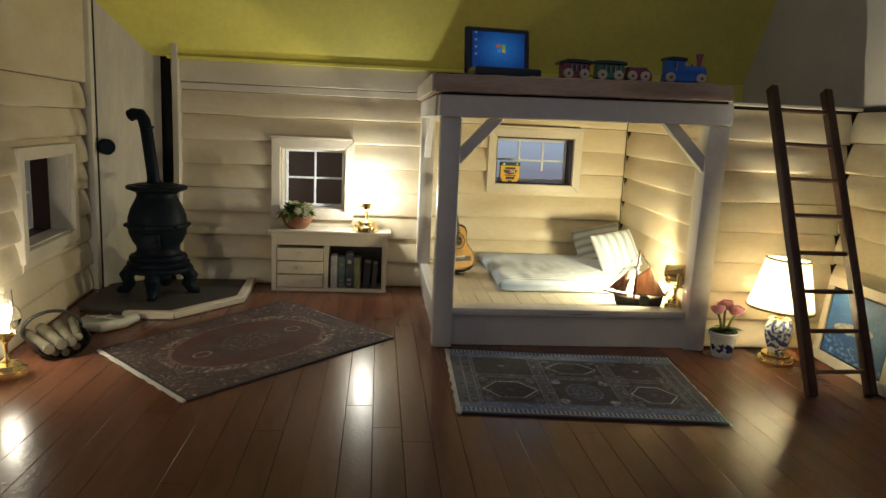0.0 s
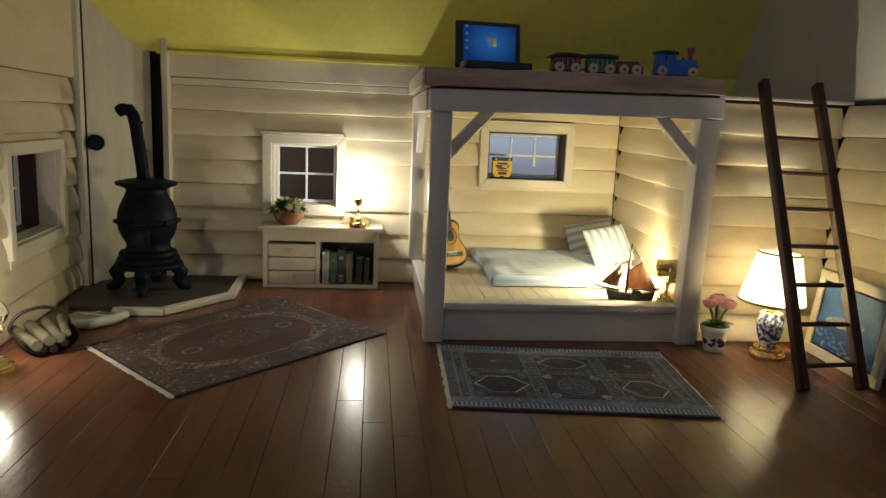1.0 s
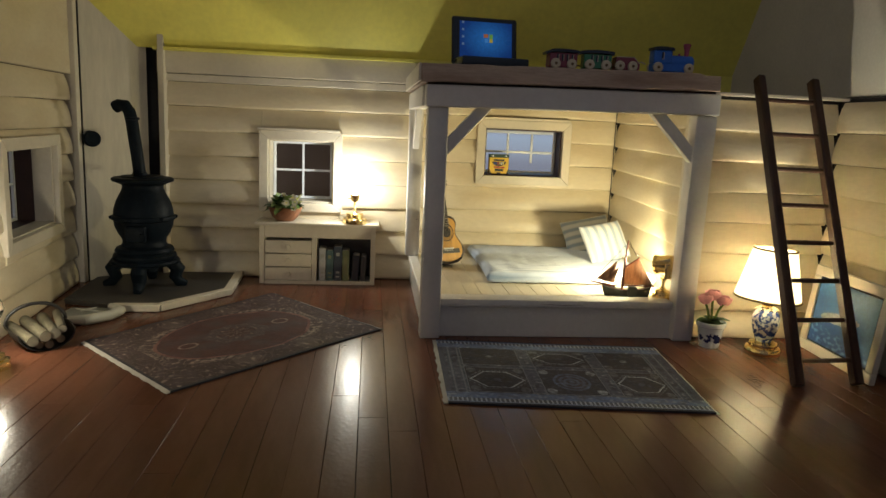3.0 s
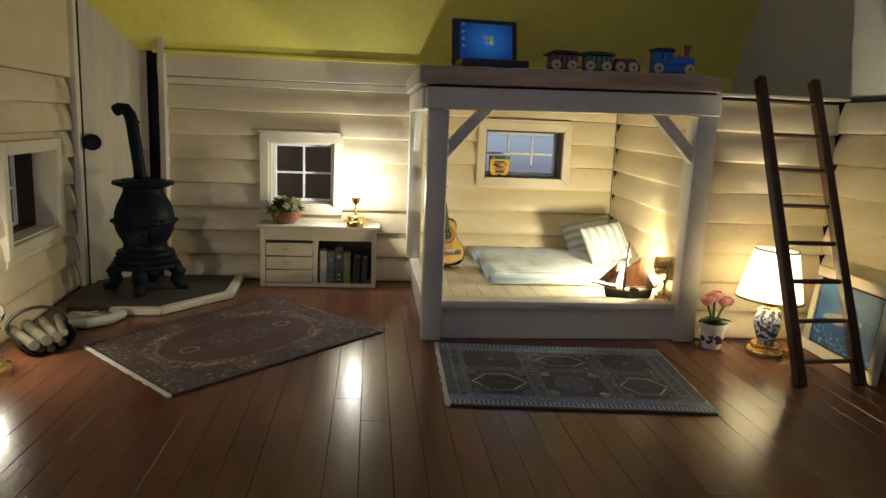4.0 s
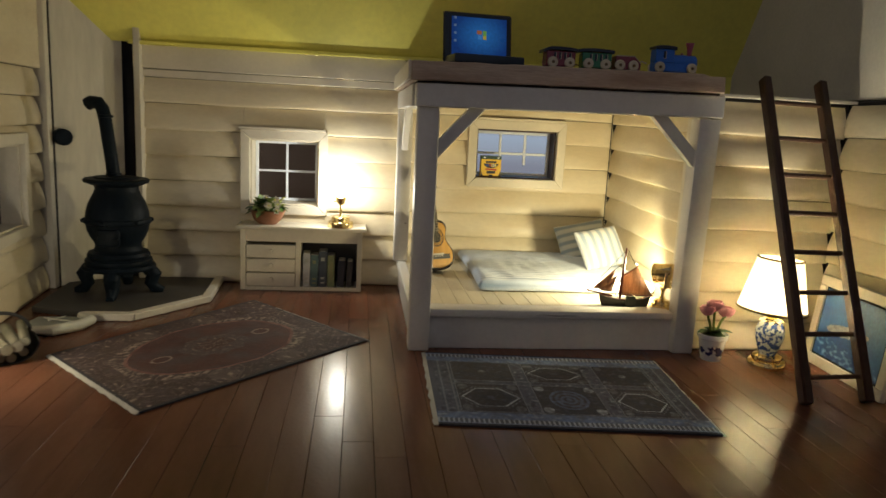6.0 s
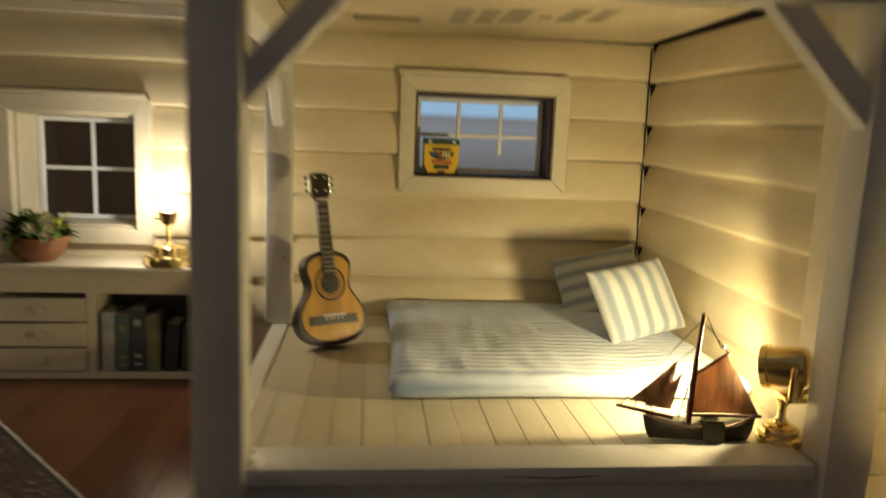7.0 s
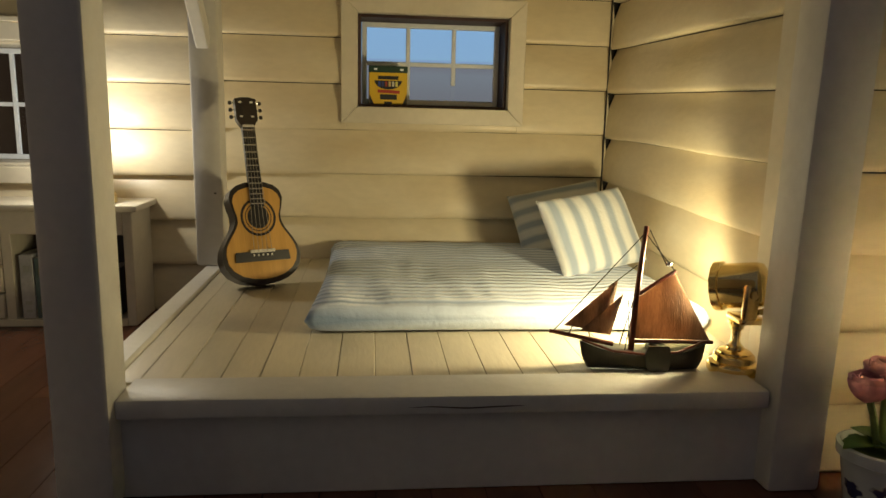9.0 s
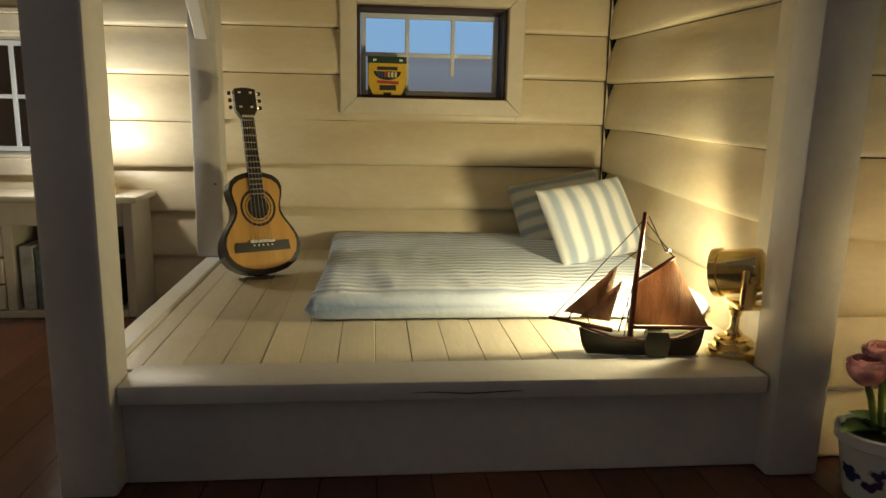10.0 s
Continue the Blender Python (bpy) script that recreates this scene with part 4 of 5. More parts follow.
bowl = thing("flower_bowl", "brown bowl of small white and yellow flowers", "plant", -1.20, 7.81, 0.602)
bowl.scale = (1.16, 1.0, 1.28)
part("bowl", lathe([(0, 0), (0.070, 0), (0.105, 0.030), (0.128, 0.075), (0.138, 0.100), (0.130, 0.102), (0.115, 0.080), (0, 0.078)], 32), TERRA, bowl)
part("soil", lathe([(0, 0.094), (0.08, 0.09), (0.12, 0.082), (0.118, 0.070), (0, 0.07)], 20), SOIL, bowl)
lr = random.Random(5)
tones = [bmesh.new(), bmesh.new(), bmesh.new()]
for k in range(120):
    a, e = lr.uniform(0, 6.283), lr.uniform(0.05, 1.45)
    r = lr.uniform(0.02, 0.085)
    d = Vector((math.cos(a) * math.cos(e), math.sin(a) * math.cos(e), math.sin(e)))
    b = Vector((math.cos(a) * r, math.sin(a) * r, 0.085 + lr.uniform(0, 0.045)))
    tone = 0 if lr.random() < 0.55 else 1
    # Leaves pointing up and to +x mostly turn yellow-green.
    if d.x > 0.25 and d.z > 0.45 and lr.random() < 0.6:
        tone = 2
    leaf(tones[tone], b, d, lr.uniform(0.085, 0.140), lr.uniform(0.065, 0.090), 0.35)
for bm, mat in zip(tones, (GREEN, PALEGREEN, material("yellow_green_leaf", (0.42, 0.46, 0.10), 0.5, vary=0.2, scale=8))):
    part("foliage", bm, mat, bowl)
for k in range(8):
    a, r = lr.uniform(-2.1, -0.7), lr.uniform(0.05, 0.13)
    c = Vector((math.cos(a) * r + 0.02, math.sin(a) * r - 0.02, 0.215 - 0.75 * r + lr.uniform(-0.02, 0.03)))
    bm = bmesh.new()
    for q in range(5):
        aa = q * 1.2566 + k
        leaf(bm, c, (math.cos(aa), -0.45, math.sin(aa)), 0.030, 0.029, 0.1, up=Vector((0, -1, 0)))
    fl_ = part("flower", bm, WHITE, bowl)
    part("flower_eye", lathe([(0, -0.006), (0.008, -0.003), (0.008, 0.004), (0, 0.007)], 8, at=(c.x, c.y - 0.012, c.z)), YELLOWPETAL, fl_)

lamp1 = thing("bare_bulb_lamp", "brass table lamp with a lit bare bulb", "lamp", -0.535, 7.765, 0.601)
lamp1.scale = (1.12, 1.12, 1.02)
part("base", lathe([(0, 0), (0.104, 0), (0.106, 0.006), (0.104, 0.046), (0.098, 0.052), (0.074, 0.053), (0.074, 0.090), (0.068, 0.096), (0, 0.098)], 36), BRASS, lamp1)
part("stem", lathe([(0.011, 0.095), (0.018, 0.10), (0.011, 0.108), (0.010, 0.20), (0.017, 0.205), (0.010, 0.21), (0, 0.21)], 18), BRASS, lamp1)
part("socket", lathe([(0, 0.205), (0.030, 0.208), (0.034, 0.225), (0.046, 0.262), (0.050, 0.270), (0.044, 0.270), (0, 0.235)], 24), BRASS, lamp1)
part("switch_key", tube([(-0.03, 0, 0.232), (-0.062, 0, 0.232)], [0.006, 0.006], 8), BRASS, lamp1)
part("bulb", lathe([(0.014, 0.24), (0.020, 0.28), (0.032, 0.32), (0.035, 0.345), (0.028, 0.375), (0.012, 0.392), (0, 0.395)], 20), BULB, lamp1).visible_shadow = False

# ---- stove corner ----
hearth = thing("hearth", "dark slate hearth with a cream wooden edge", "hearth", kind="structure")
HP = [(-2.86, 6.84), (-2.42, 6.68), (-2.08, 6.69), (-1.67, 7.23), (-1.70, 7.96), (-2.36, 7.96), (-2.40, 7.99), (-2.90, 7.66)]
part("slate", slab(HP, 0.001, 0.045, 0.003), HEARTH, hearth)
edge = [(-2.42, 6.645), (-2.065, 6.655), (-1.63, 7.225), (-1.665, 7.985)]
for a, b in zip(edge, edge[1:]):
    da = (Vector(b) - Vector(a)).normalized()
    part("edge_trim", beam((a[0], a[1], 0.031), (b[0] + da.x * 0.02, b[1] + da.y * 0.02, 0.031), 0.075, 0.058, (-da.y, da.x, 0)), TRIM, hearth)

stove = thing("pot_belly_stove", "black cast iron pot-belly stove on curved legs", "stove", -2.372, 7.36, 0.046)
stove.scale = (1.0, 1.0, 1.018)
part("body", lathe([(0, 0.20), (0.235, 0.20), (0.285, 0.205), (0.295, 0.222), (0.283, 0.240), (0.255, 0.245), (0.265, 0.262), (0.262, 0.285), (0.240, 0.30), (0.248, 0.32), (0.235, 0.345), (0.195, 0.36), (0.180, 0.39), (0.182, 0.42), (0.215, 0.47), (0.240, 0.53), (0.248, 0.58), (0.262, 0.590), (0.266, 0.605), (0.262, 0.622), (0.248, 0.630), (0.243, 0.68), (0.222, 0.75), (0.185, 0.82), (0.168, 0.86), (0.170, 0.885), (0.215, 0.905), (0.252, 0.918), (0.258, 0.935), (0.245, 0.948), (0.18, 0.952), (0.175, 0.962), (0, 0.965)], 40), IRON, stove)
for k in range(4):
    a = radians(5 + 90 * k)
    c, s_ = math.cos(a), math.sin(a)
    part("leg", tube([(c * 0.22, s_ * 0.22, 0.215), (c * 0.275, s_ * 0.275, 0.15), (c * 0.25, s_ * 0.25, 0.08), (c * 0.285, s_ * 0.285, 0.03), (c * 0.350, s_ * 0.350, 0.010)], [0.064, 0.066, 0.056, 0.046, 0.030], 10), IRON, stove)
for k in range(6):
    a = radians(20 + 60 * k)
    part("rivet", lathe([(0, -0.02), (0.018, -0.01), (0.020, 0.01), (0, 0.022)], 10, at=(math.cos(a) * 0.262, math.sin(a) * 0.262, 0.606)), IRON, stove)
bm = bmesh.new()
box(bm, -0.085, 0.085, -0.262, -0.20, 0.42, 0.56, 0.02, 2)
part("fire_door", bm, IRON, stove)
part("door_handle", tube([(0.05, -0.255, 0.49), (0.05, -0.29, 0.49), (0.09, -0.29, 0.49)], 0.008, 8), IRON, stove)
part("flue_pipe", tube([(-0.03, 0.03, 0.955), (-0.045, 0.03, 1.10), (-0.085, 0.035, 1.42), (-0.105, 0.04, 1.50), (-0.14, 0.05, 1.545), (-0.20, 0.07, 1.548), (-0.235, 0.08, 1.53)], 0.052, 16), IRON, stove)
for z in (0.965, 1.43):
    t = (z - 0.955) / 0.5
    part("pipe_collar", lathe([(0.05, -0.012), (0.060, -0.01), (0.060, 0.01), (0.05, 0.012)], 18, at=(-0.03 - 0.055 * t, 0.03 + 0.005 * t, z + 0.012)), IRON, stove)
m_ = A + dd * 0.055
bm = lathe([(0, 0), (0.072, 0), (0.072, 0.075), (0.062, 0.085), (0, 0.085)], 24)
bm.transform(Matrix.Translation((m_.x, m_.y, 1.315)) @ Matrix((( dd.x, 0, -nn.x, 0), (dd.y, 0, -nn.y, 0), (0, -1, 0, 0), (0, 0, 0, 1))))
tagged(part("flue_outlet", bm, IRON), "round black iron flue outlet in the corner panel", "flue")

# logs in a sling
LOG = material("pale_bark_log", (0.125, 0.11, 0.07), 0.8, vary=0.25, scale=4, stretch=(2, 2, 2), bump=0.6)
CUT = material("cut_log_end", (0.21, 0.19, 0.135), 0.8, vary=0.15, scale=12)
LEATHER = material("black_leather", (0.015, 0.014, 0.013), 0.5, vary=0.2, bump=0.3)
ax = Vector((0.60, -0.80, 0)).normalized()
sd = Vector((0.80, 0.60, 0))
c0 = Vector((-2.59, 5.80, 0))
carrier = thing("log_carrier", "black log sling with an arched handle", "log carrier")
bm = bmesh.new()
rows = []
for i in range(9):
    rr_ = []
    for side in (0, 1):
        for j in range(13):
            a = math.pi * (1.0 + 1.0 * j / 12)
            rad = 0.19 - 0.008 * side
            wide = 1.0 - 0.10 * abs(i - 4) / 4
            q = c0 + ax * (-0.19 + 0.38 * i / 8) + sd * math.cos(a) * rad * wide + Vector((0, 0, 0.130 + math.sin(a) * (rad - 0.058)))
            rr_.append(bm.verts.new((q.x, q.y, max(q.z, 0.001 + 0.006 * side))))
    rows.append(rr_)
for a, b in zip(rows, rows[1:]):
    for o_ in (0, 13):
        for j in range(12):
            bm.faces.new((a[o_ + j], a[o_ + j + 1], b[o_ + j + 1], b[o_ + j]))
    bm.faces.new((a[0], b[0], b[13], a[13]))
    bm.faces.new((a[12], b[12], b[25], a[25]))
for r_ in (rows[0], rows[-1]):
    for j in range(12):
        bm.faces.new((r_[j], r_[j + 1], r_[14 + j], r_[13 + j]))
part("sling", bm, LEATHER, carrier)
pts = []
for j in range(17):
    a = math.pi * j / 16
    pts.append(c0 - ax * 0.10 + sd * math.cos(a) * 0.186 + Vector((0, 0, 0.125 + 0.135 * math.sin(a))))
part("handle", tube(pts, 0.012, 8), LEATHER, carrier)
for k, (u, z, r, ln, yw) in enumerate(((-0.055, 0.042, 0.026, 0.34, 3), (0.015, 0.042, 0.027, 0.38, -2), (0.095, 0.066, 0.027, 0.36, -5), (-0.115, 0.090, 0.036, 0.46, 5), (-0.030, 0.112, 0.037, 0.47, 2), (0.052, 0.122, 0.036, 0.46, -4), (0.120, 0.142, 0.028, 0.44, -10))):
    lg = thing("log", "short pale round log in the sling", "log", *(c0 + sd * u + Vector((0, 0, z))), group="logs in the carrier")
    way = Matrix.Rotation(radians(yw), 3, "Z") @ ax
    a, b = -way * ln / 2, way * ln / 2
    part("bark", tube([a, a * 0.4 + Vector((0, 0, 0.003)), b * 0.4, b], r, 12), LOG, lg)
    part("cut_end", tube([b * 0.999, b * 1.004], r * 0.93, 12), CUT, lg)
# shallow pale pan beside the hearth
PAPER = material("pale_enamel", (0.56, 0.55, 0.47), 0.5, vary=0.10, scale=3, bump=0.2, bump_scale=10)
PANIN = material("grey_green_pan_floor", (0.27, 0.28, 0.24), 0.35, vary=0.15, scale=4, bump=0.2)
pan = thing("shallow_pan", "shallow pale pan lying beside the hearth", "pan")
PP = [(-2.72, 6.62), (-2.42, 6.63), (-2.31, 6.52), (-2.34, 6.38), (-2.47, 6.24), (-2.62, 6.24), (-2.74, 6.40)]
part("pan_floor", slab(PP, 0.004, 0.030, 0.004), PANIN, pan)
part("rim", tube([(x, y, 0.040) for x, y in PP[1:6]], [0.030, 0.038, 0.040, 0.040, 0.026], 10, squash=1.0), PAPER, pan)
for p0, p1 in (((-2.66, 6.57, 0.036), (-2.38, 6.44, 0.046)), ((-2.60, 6.50, 0.036), (-2.52, 6.60, 0.04))):
    part("wire", tube([p0, p1], 0.006, 6), PAPER, pan)

# oil lamp
oil = thing("oil_lamp", "brass oil lamp with a lit glass chimney", "lamp", -2.665, 5.30, 0.002)
part("base", lathe([(0, 0), (0.118, 0), (0.120, 0.012), (0.116, 0.050), (0.090, 0.058), (0.086, 0.082), (0.050, 0.092), (0.018, 0.100), (0, 0.10)], 8), BRASS, oil)
part("stem", lathe([(0.016, 0.095), (0.024, 0.105), (0.012, 0.12), (0.011, 0.20), (0.020, 0.22), (0.034, 0.235), (0.036, 0.25), (0, 0.25)], 18), BRASS, oil)
part("burner", lathe([(0, 0.245), (0.050, 0.25), (0.066, 0.272), (0.058, 0.290), (0, 0.29)], 24), BRASS, oil)
ch = part("glass_chimney", lathe([(0.050, 0.292), (0.080, 0.325), (0.098, 0.37), (0.085, 0.415), (0.055, 0.450), (0.050, 0.54), (0.047, 0.54), (0.051, 0.45), (0.081, 0.413), (0.094, 0.37), (0.077, 0.327), (0.047, 0.295)], 28), GLASS, oil)
ch.visible_shadow = False
fl = part("bulb", lathe([(0.02, 0.29), (0.030, 0.34), (0.036, 0.385), (0.026, 0.425), (0.010, 0.447), (0, 0.45)], 18), BULB, oil)
fl.visible_shadow = False

# ---- rugs ----


def rug(name, corners, paint, nx, ny, label, thick=0.012):
    """corners: front-left, front-right, back-right, back-left; paint(u, v) gives the woven colour."""
    c = [Vector((*p, 0)) for p in corners]
    ob = thing(name, label, "rug")
    bm = bmesh.new()
    lay = bm.loops.layers.float_color.new("pattern")
    g = []
    for i in range(nx + 1):
        row = []
        for j in range(ny + 1):
            u, v = i / nx, j / ny
            q = (c[0] * (1 - u) + c[1] * u) * (1 - v) + (c[3] * (1 - u) + c[2] * u) * v
            q.z = thick + 0.004 * noise.noise(q * 2.0)
            row.append(bm.verts.new(q))
        g.append(row)
    for i in range(nx):
        for j in range(ny):
            f = bm.faces.new((g[i][j], g[i + 1][j], g[i + 1][j + 1], g[i][j + 1]))
            col = paint((i + 0.5) / nx, (j + 0.5) / ny)
            for l in f.loops:
                l[lay] = (*col, 1)
    rim = [g[i][0] for i in range(nx + 1)] + [g[nx][j] for j in range(1, ny + 1)] + [g[i][ny] for i in range(nx - 1, -1, -1)] + [g[0][j] for j in range(ny - 1, 0, -1)]
    low = [bm.verts.new((v.co.x, v.co.y, 0.001)) for v in rim]
    for k in range(len(rim)):
        k2 = (k + 1) % len(rim)
        f = bm.faces.new((rim[k], rim[k2], low[k2], low[k]))
        for l in f.loops:
            l[lay] = (0.03, 0.03, 0.04, 1)
    part("woven_field", bm, RUG, ob)
    for a, b, out in ((c[0], c[3], c[0] - c[1]), (c[1], c[2], c[1] - c[0])):
        o = out.normalized() * (0.033 if a is c[0] else 0.020)
        bm = bmesh.new()
        m = 40
        rows = []
        for i in range(m + 1):
            q = a.lerp(b, i / m)
            w = 0.8 + 0.35 * noise.noise(Vector((i * 0.6, out.x, 0)))
            rows.append([bm.verts.new(q + Vector((0, 0, 0.011))), bm.verts.new(q + o * w + Vector((0, 0, 0.006))), bm.verts.new(q + o * w + Vector((0, 0, 0.001))), bm.verts.new(q + Vector((0, 0, 0.001)))])
        for p0, p1 in zip(rows, rows[1:]):
            for k in range(4):
                bm.faces.new((p0[k], p0[(k + 1) % 4], p1[(k + 1) % 4], p1[k]))
        part("fringe", bm, WHITECLOTH, ob)
    return ob


def mix(a, b, t):
    t = min(max(t, 0), 1)
    return tuple(x * (1 - t) + y * t for x, y in zip(a, b))


def red_rug(u, v):
    x, y = (u - 0.5) * 1.88, (v - 0.5) * 1.42
    dist = min(0.94 - abs(x), 0.71 - abs(y))
    ax_, ay_ = abs(x), abs(y)
    n1 = noise.noise(Vector((x * 9, y * 9, 1)))
    w1, w2 = noise.noise(Vector((ax_ * 5, ay_ * 5, 2))), noise.noise(Vector((ax_ * 5, ay_ * 5, 7)))
    vine = abs(noise.noise(Vector((ax_ * 14 + 2 * w1, ay_ * 14 + 2 * w2, 5))))
    bloom = noise.noise(Vector((ax_ * 31 + 2 * w1, ay_ * 31 + 2 * w2, 11))) * 0.72 + noise.noise(Vector((x * 60, y * 60, 4))) * 0.22
    dark, red, cream = (0.054, 0.029, 0.026), (0.098, 0.034, 0.028), (0.33, 0.25, 0.20)
    lens = (ax_ / 0.68) ** 2 + (ay_ / 0.47) ** 2 + 0.02 * math.sin(10 * math.atan2(y, x))
    line = 1.0 if vine < 0.06 else 0.0
    pinkline = (0.24, 0.115, 0.095)
    if dist < 0.025:
        return (0.03, 0.025, 0.032)
    if dist < 0.20:
        base = mix(dark, (0.066, 0.042, 0.043), 0.5 + n1)
        return mix(mix(base, cream, 0.20 * line), cream, max(0.0, bloom - 0.20) * 2.6)
    if lens < 1:
        core = (ax_ / 0.27) ** 2 + (ay_ / 0.20) ** 2 + 0.14 * math.sin(8 * math.atan2(y, x))
        for cx in (-0.44, 0.44):
            rr = math.hypot((x - cx) / 0.078, y / 0.055)
            if 0.80 < rr < 1.05:
                return mix(red, cream, 0.75)
        if core < 0.30:
            return mix(mix(dark, red, 0.4), cream, 0.20 * line + max(0.0, bloom) * 0.8)
        if core < 1:
            return mix((0.078, 0.052, 0.050), cream, 0.10 * line + max(0, bloom - 0.08) * 0.9)
        if lens > 0.92:
            return mix(red, pinkline, 0.8 + n1)
        return mix(mix(red, (0.070, 0.026, 0.026), 0.4 + n1), (0.075, 0.055, 0.055), max(0, w1 + 0.1) * 1.2 + 0.2 * line)
    if lens < 1.42:
        k = min(1.0, max(0.0, (ax_ - 0.22) / 0.25)) * (1.42 - lens) / 0.42 * 2.2
        return mix(mix(dark, (0.085, 0.06, 0.058), 0.5), cream, (0.55 * line + max(0.0, bloom + 0.10) * 1.8) * min(k, 1.0) + 0.10 * line + max(0.0, bloom - 0.22) * 1.5)
    return mix(mix(dark, (0.068, 0.046, 0.048), 0.5 + n1), cream, 0.16 * line + max(0.0, bloom - 0.24) * 1.9)


def blue_rug(u, v):
    n1 = noise.noise(Vector((u * 26, v * 19, 3)))
    n2 = noise.noise(Vector((u * 55, v * 40, 9)))
    dark, band, blue, pale = (0.037, 0.040, 0.064), (0.115, 0.130, 0.195), (0.145, 0.205, 0.380), (0.48, 0.54, 0.64)
    w = min(v, 1 - v)
    if w < 0.022:
        return (0.020, 0.024, 0.045)
    if w < 0.034:
        return mix(blue, pale, 0.25)
    if w < 0.072:
        return mix(dark, mix(blue, pale, 0.75), 1.0 if (u * 56) % 1 < 0.5 else 0.2)
    if w < 0.150:
        return mix(mix(blue, band, 0.3 + n1), pale, max(0.0, n2 - 0.1) * 0.7)
    h = min(u, 1 - u)
    if h < 0.022:
        return mix(dark, band, 0.5)
    if h < 0.085:
        stripe = abs(h - 0.042) < 0.003 or abs(h - 0.082) < 0.003
        return mix(mix(band, dark, 0.35 + 0.9 * abs(n1)), pale, 0.22 if stripe else max(0.0, n2 - 0.2) * 0.6)
    cols, rows_ = ((0.095, 0.340), (0.395, 0.640), (0.695, 0.905)), ((0.165, 0.515), (0.570, 0.840))
    for i, (c0_, c1_) in enumerate(cols):
        for j, (r0_, r1_) in enumerate(rows_):
            fx, fy = (2 * u - c0_ - c1_) / (c1_ - c0_), (2 * v - r0_ - r1_) / (r1_ - r0_)
            if abs(fx) > 1 or abs(fy) > 1:
                continue
            base = mix(mix(dark, (0.050, 0.046, 0.056), 0.5 + n1), band, max(0.0, n2 - 0.15) * 0.9)
            corner = math.hypot((abs(fx) - 0.80) / 0.17, (abs(fy) - 0.78) / 0.20)
            if corner < 1 and (i, j) != (0, 1):
                return mix(base, pale, (0.55 if (i, j) == (1, 0) else 0.22) * (0.7 + n2))
            if (i + j) % 2 == 0:
                k = max(abs(fx) * 0.82 + abs(fy) * 0.66, abs(fy) * 1.15)
                if 0.70 < k < 0.76:
                    return mix(band, pale, 0.88 if math.sin((fx - fy) * 34 if fx * fy < 0 else (fx + fy) * 34) > -0.45 else 0.3)
                if 0.84 < k < 0.90:
                    return mix(base, pale, 0.26 if math.sin(fx * 46) > 0 else 0.04)
                return mix(base, band, 0.5) if k < 0.12 else base
            r = math.hypot(fx / 0.62, fy / 0.70)
            if (i, j) == (1, 0) and r < 1:
                return mix(base, blue, 0.55 * (0.5 + 0.5 * math.sin(r * 22)) + 0.4 * n2)
            if r < 0.22:
                return mix(base, pale, 0.20 + 0.5 * n2)
            return base
    line = min(min(abs(u - e) for c in cols for e in c), min(abs(v - e) for r in rows_ for e in r) * 0.75) < 0.0035
    return mix(mix(band, dark, 0.25 + 1.0 * abs(n1)), pale, 0.25 if line else max(0.0, n2 - 0.18) * 0.8)


rug("red_rug", [(-1.499, 4.916), (-0.284, 6.205), (-1.250, 7.286), (-2.318, 5.828)], red_rug, 230, 170, "dark red patterned rug lying askew on the floor")
rug("blue_rug", [(0.084, 4.760), (1.622, 4.612), (1.728, 5.812), (0.117, 5.945)], blue_rug, 280, 190, "dark blue rug with diamond panels before the bed")

# ---- ladder ----
lad = thing("ladder", "dark wooden ladder leaning on the clapboard wall", "ladder")
lb = [Vector((2.385, 5.03, 0.0)), Vector((2.815, 5.06, 0.0))]
lt = [Vector((2.432, 6.03, 2.02)), Vector((2.852, 6.03, 2.012))]
for a, b in zip(lb, lt):
    d = (b - a).normalized()
    part("rail", beam(a + Vector((0, 0, 0.012)), b, 0.062, 0.085, (1, 0, 0), 0.012), LADDERWOOD, lad)
for k in range(8):
    f_ = (0.155 + 0.240 * k) / 2.0
    a, b = lb[0].lerp(lt[0], f_), lb[1].lerp(lt[1], f_)
    part("rung", tube([a + Vector((0.02, -0.005, 0)), b + Vector((-0.02, -0.005, 0))], 0.016, 8), LADDERWOOD, lad)

# ---- table lamp, flower pot and picture ----
SHADE = bpy.data.materials.new("pleated_white_lampshade")
SHADE.use_nodes = True
nt = SHADE.node_tree
p = nt.nodes["Principled BSDF"]
p.inputs["Base Color"].default_value, p.inputs["Roughness"].default_value = (0.85, 0.80, 0.70, 1), 0.9
tr = nt.nodes.new("ShaderNodeBsdfTranslucent")
tr.inputs[0].default_value = (0.98, 0.93, 0.80, 1)
mx = nt.nodes.new("ShaderNodeMixShader")
mx.inputs[0].default_value = 0.40
nt.links.new(p.outputs[0], mx.inputs[1])
nt.links.new(tr.outputs[0], mx.inputs[2])
nt.links.new(mx.outputs[0], nt.nodes["Material Output"].inputs[0])
CHINA = material("white_and_blue_china", (0.70, 0.72, 0.74), 0.15, vary=0.02, coat=0.5)
nt = CHINA.node_tree
p = nt.nodes["Principled BSDF"]
no = nt.nodes.new("ShaderNodeTexNoise")
no.inputs["Scale"].default_value, no.inputs["Detail"].default_value = 32 / U, 3
co = nt.nodes.new("ShaderNodeTexCoord")
nt.links.new(co.outputs["Object"], no.inputs["Vector"])
rp = nt.nodes.new("ShaderNodeValToRGB")
rp.color_ramp.elements[0].position, rp.color_ramp.elements[0].color = 0.46, (0.04, 0.08, 0.30, 1)
rp.color_ramp.elements[1].position, rp.color_ramp.elements[1].color = 0.53, (0.70, 0.74, 0.78, 1)
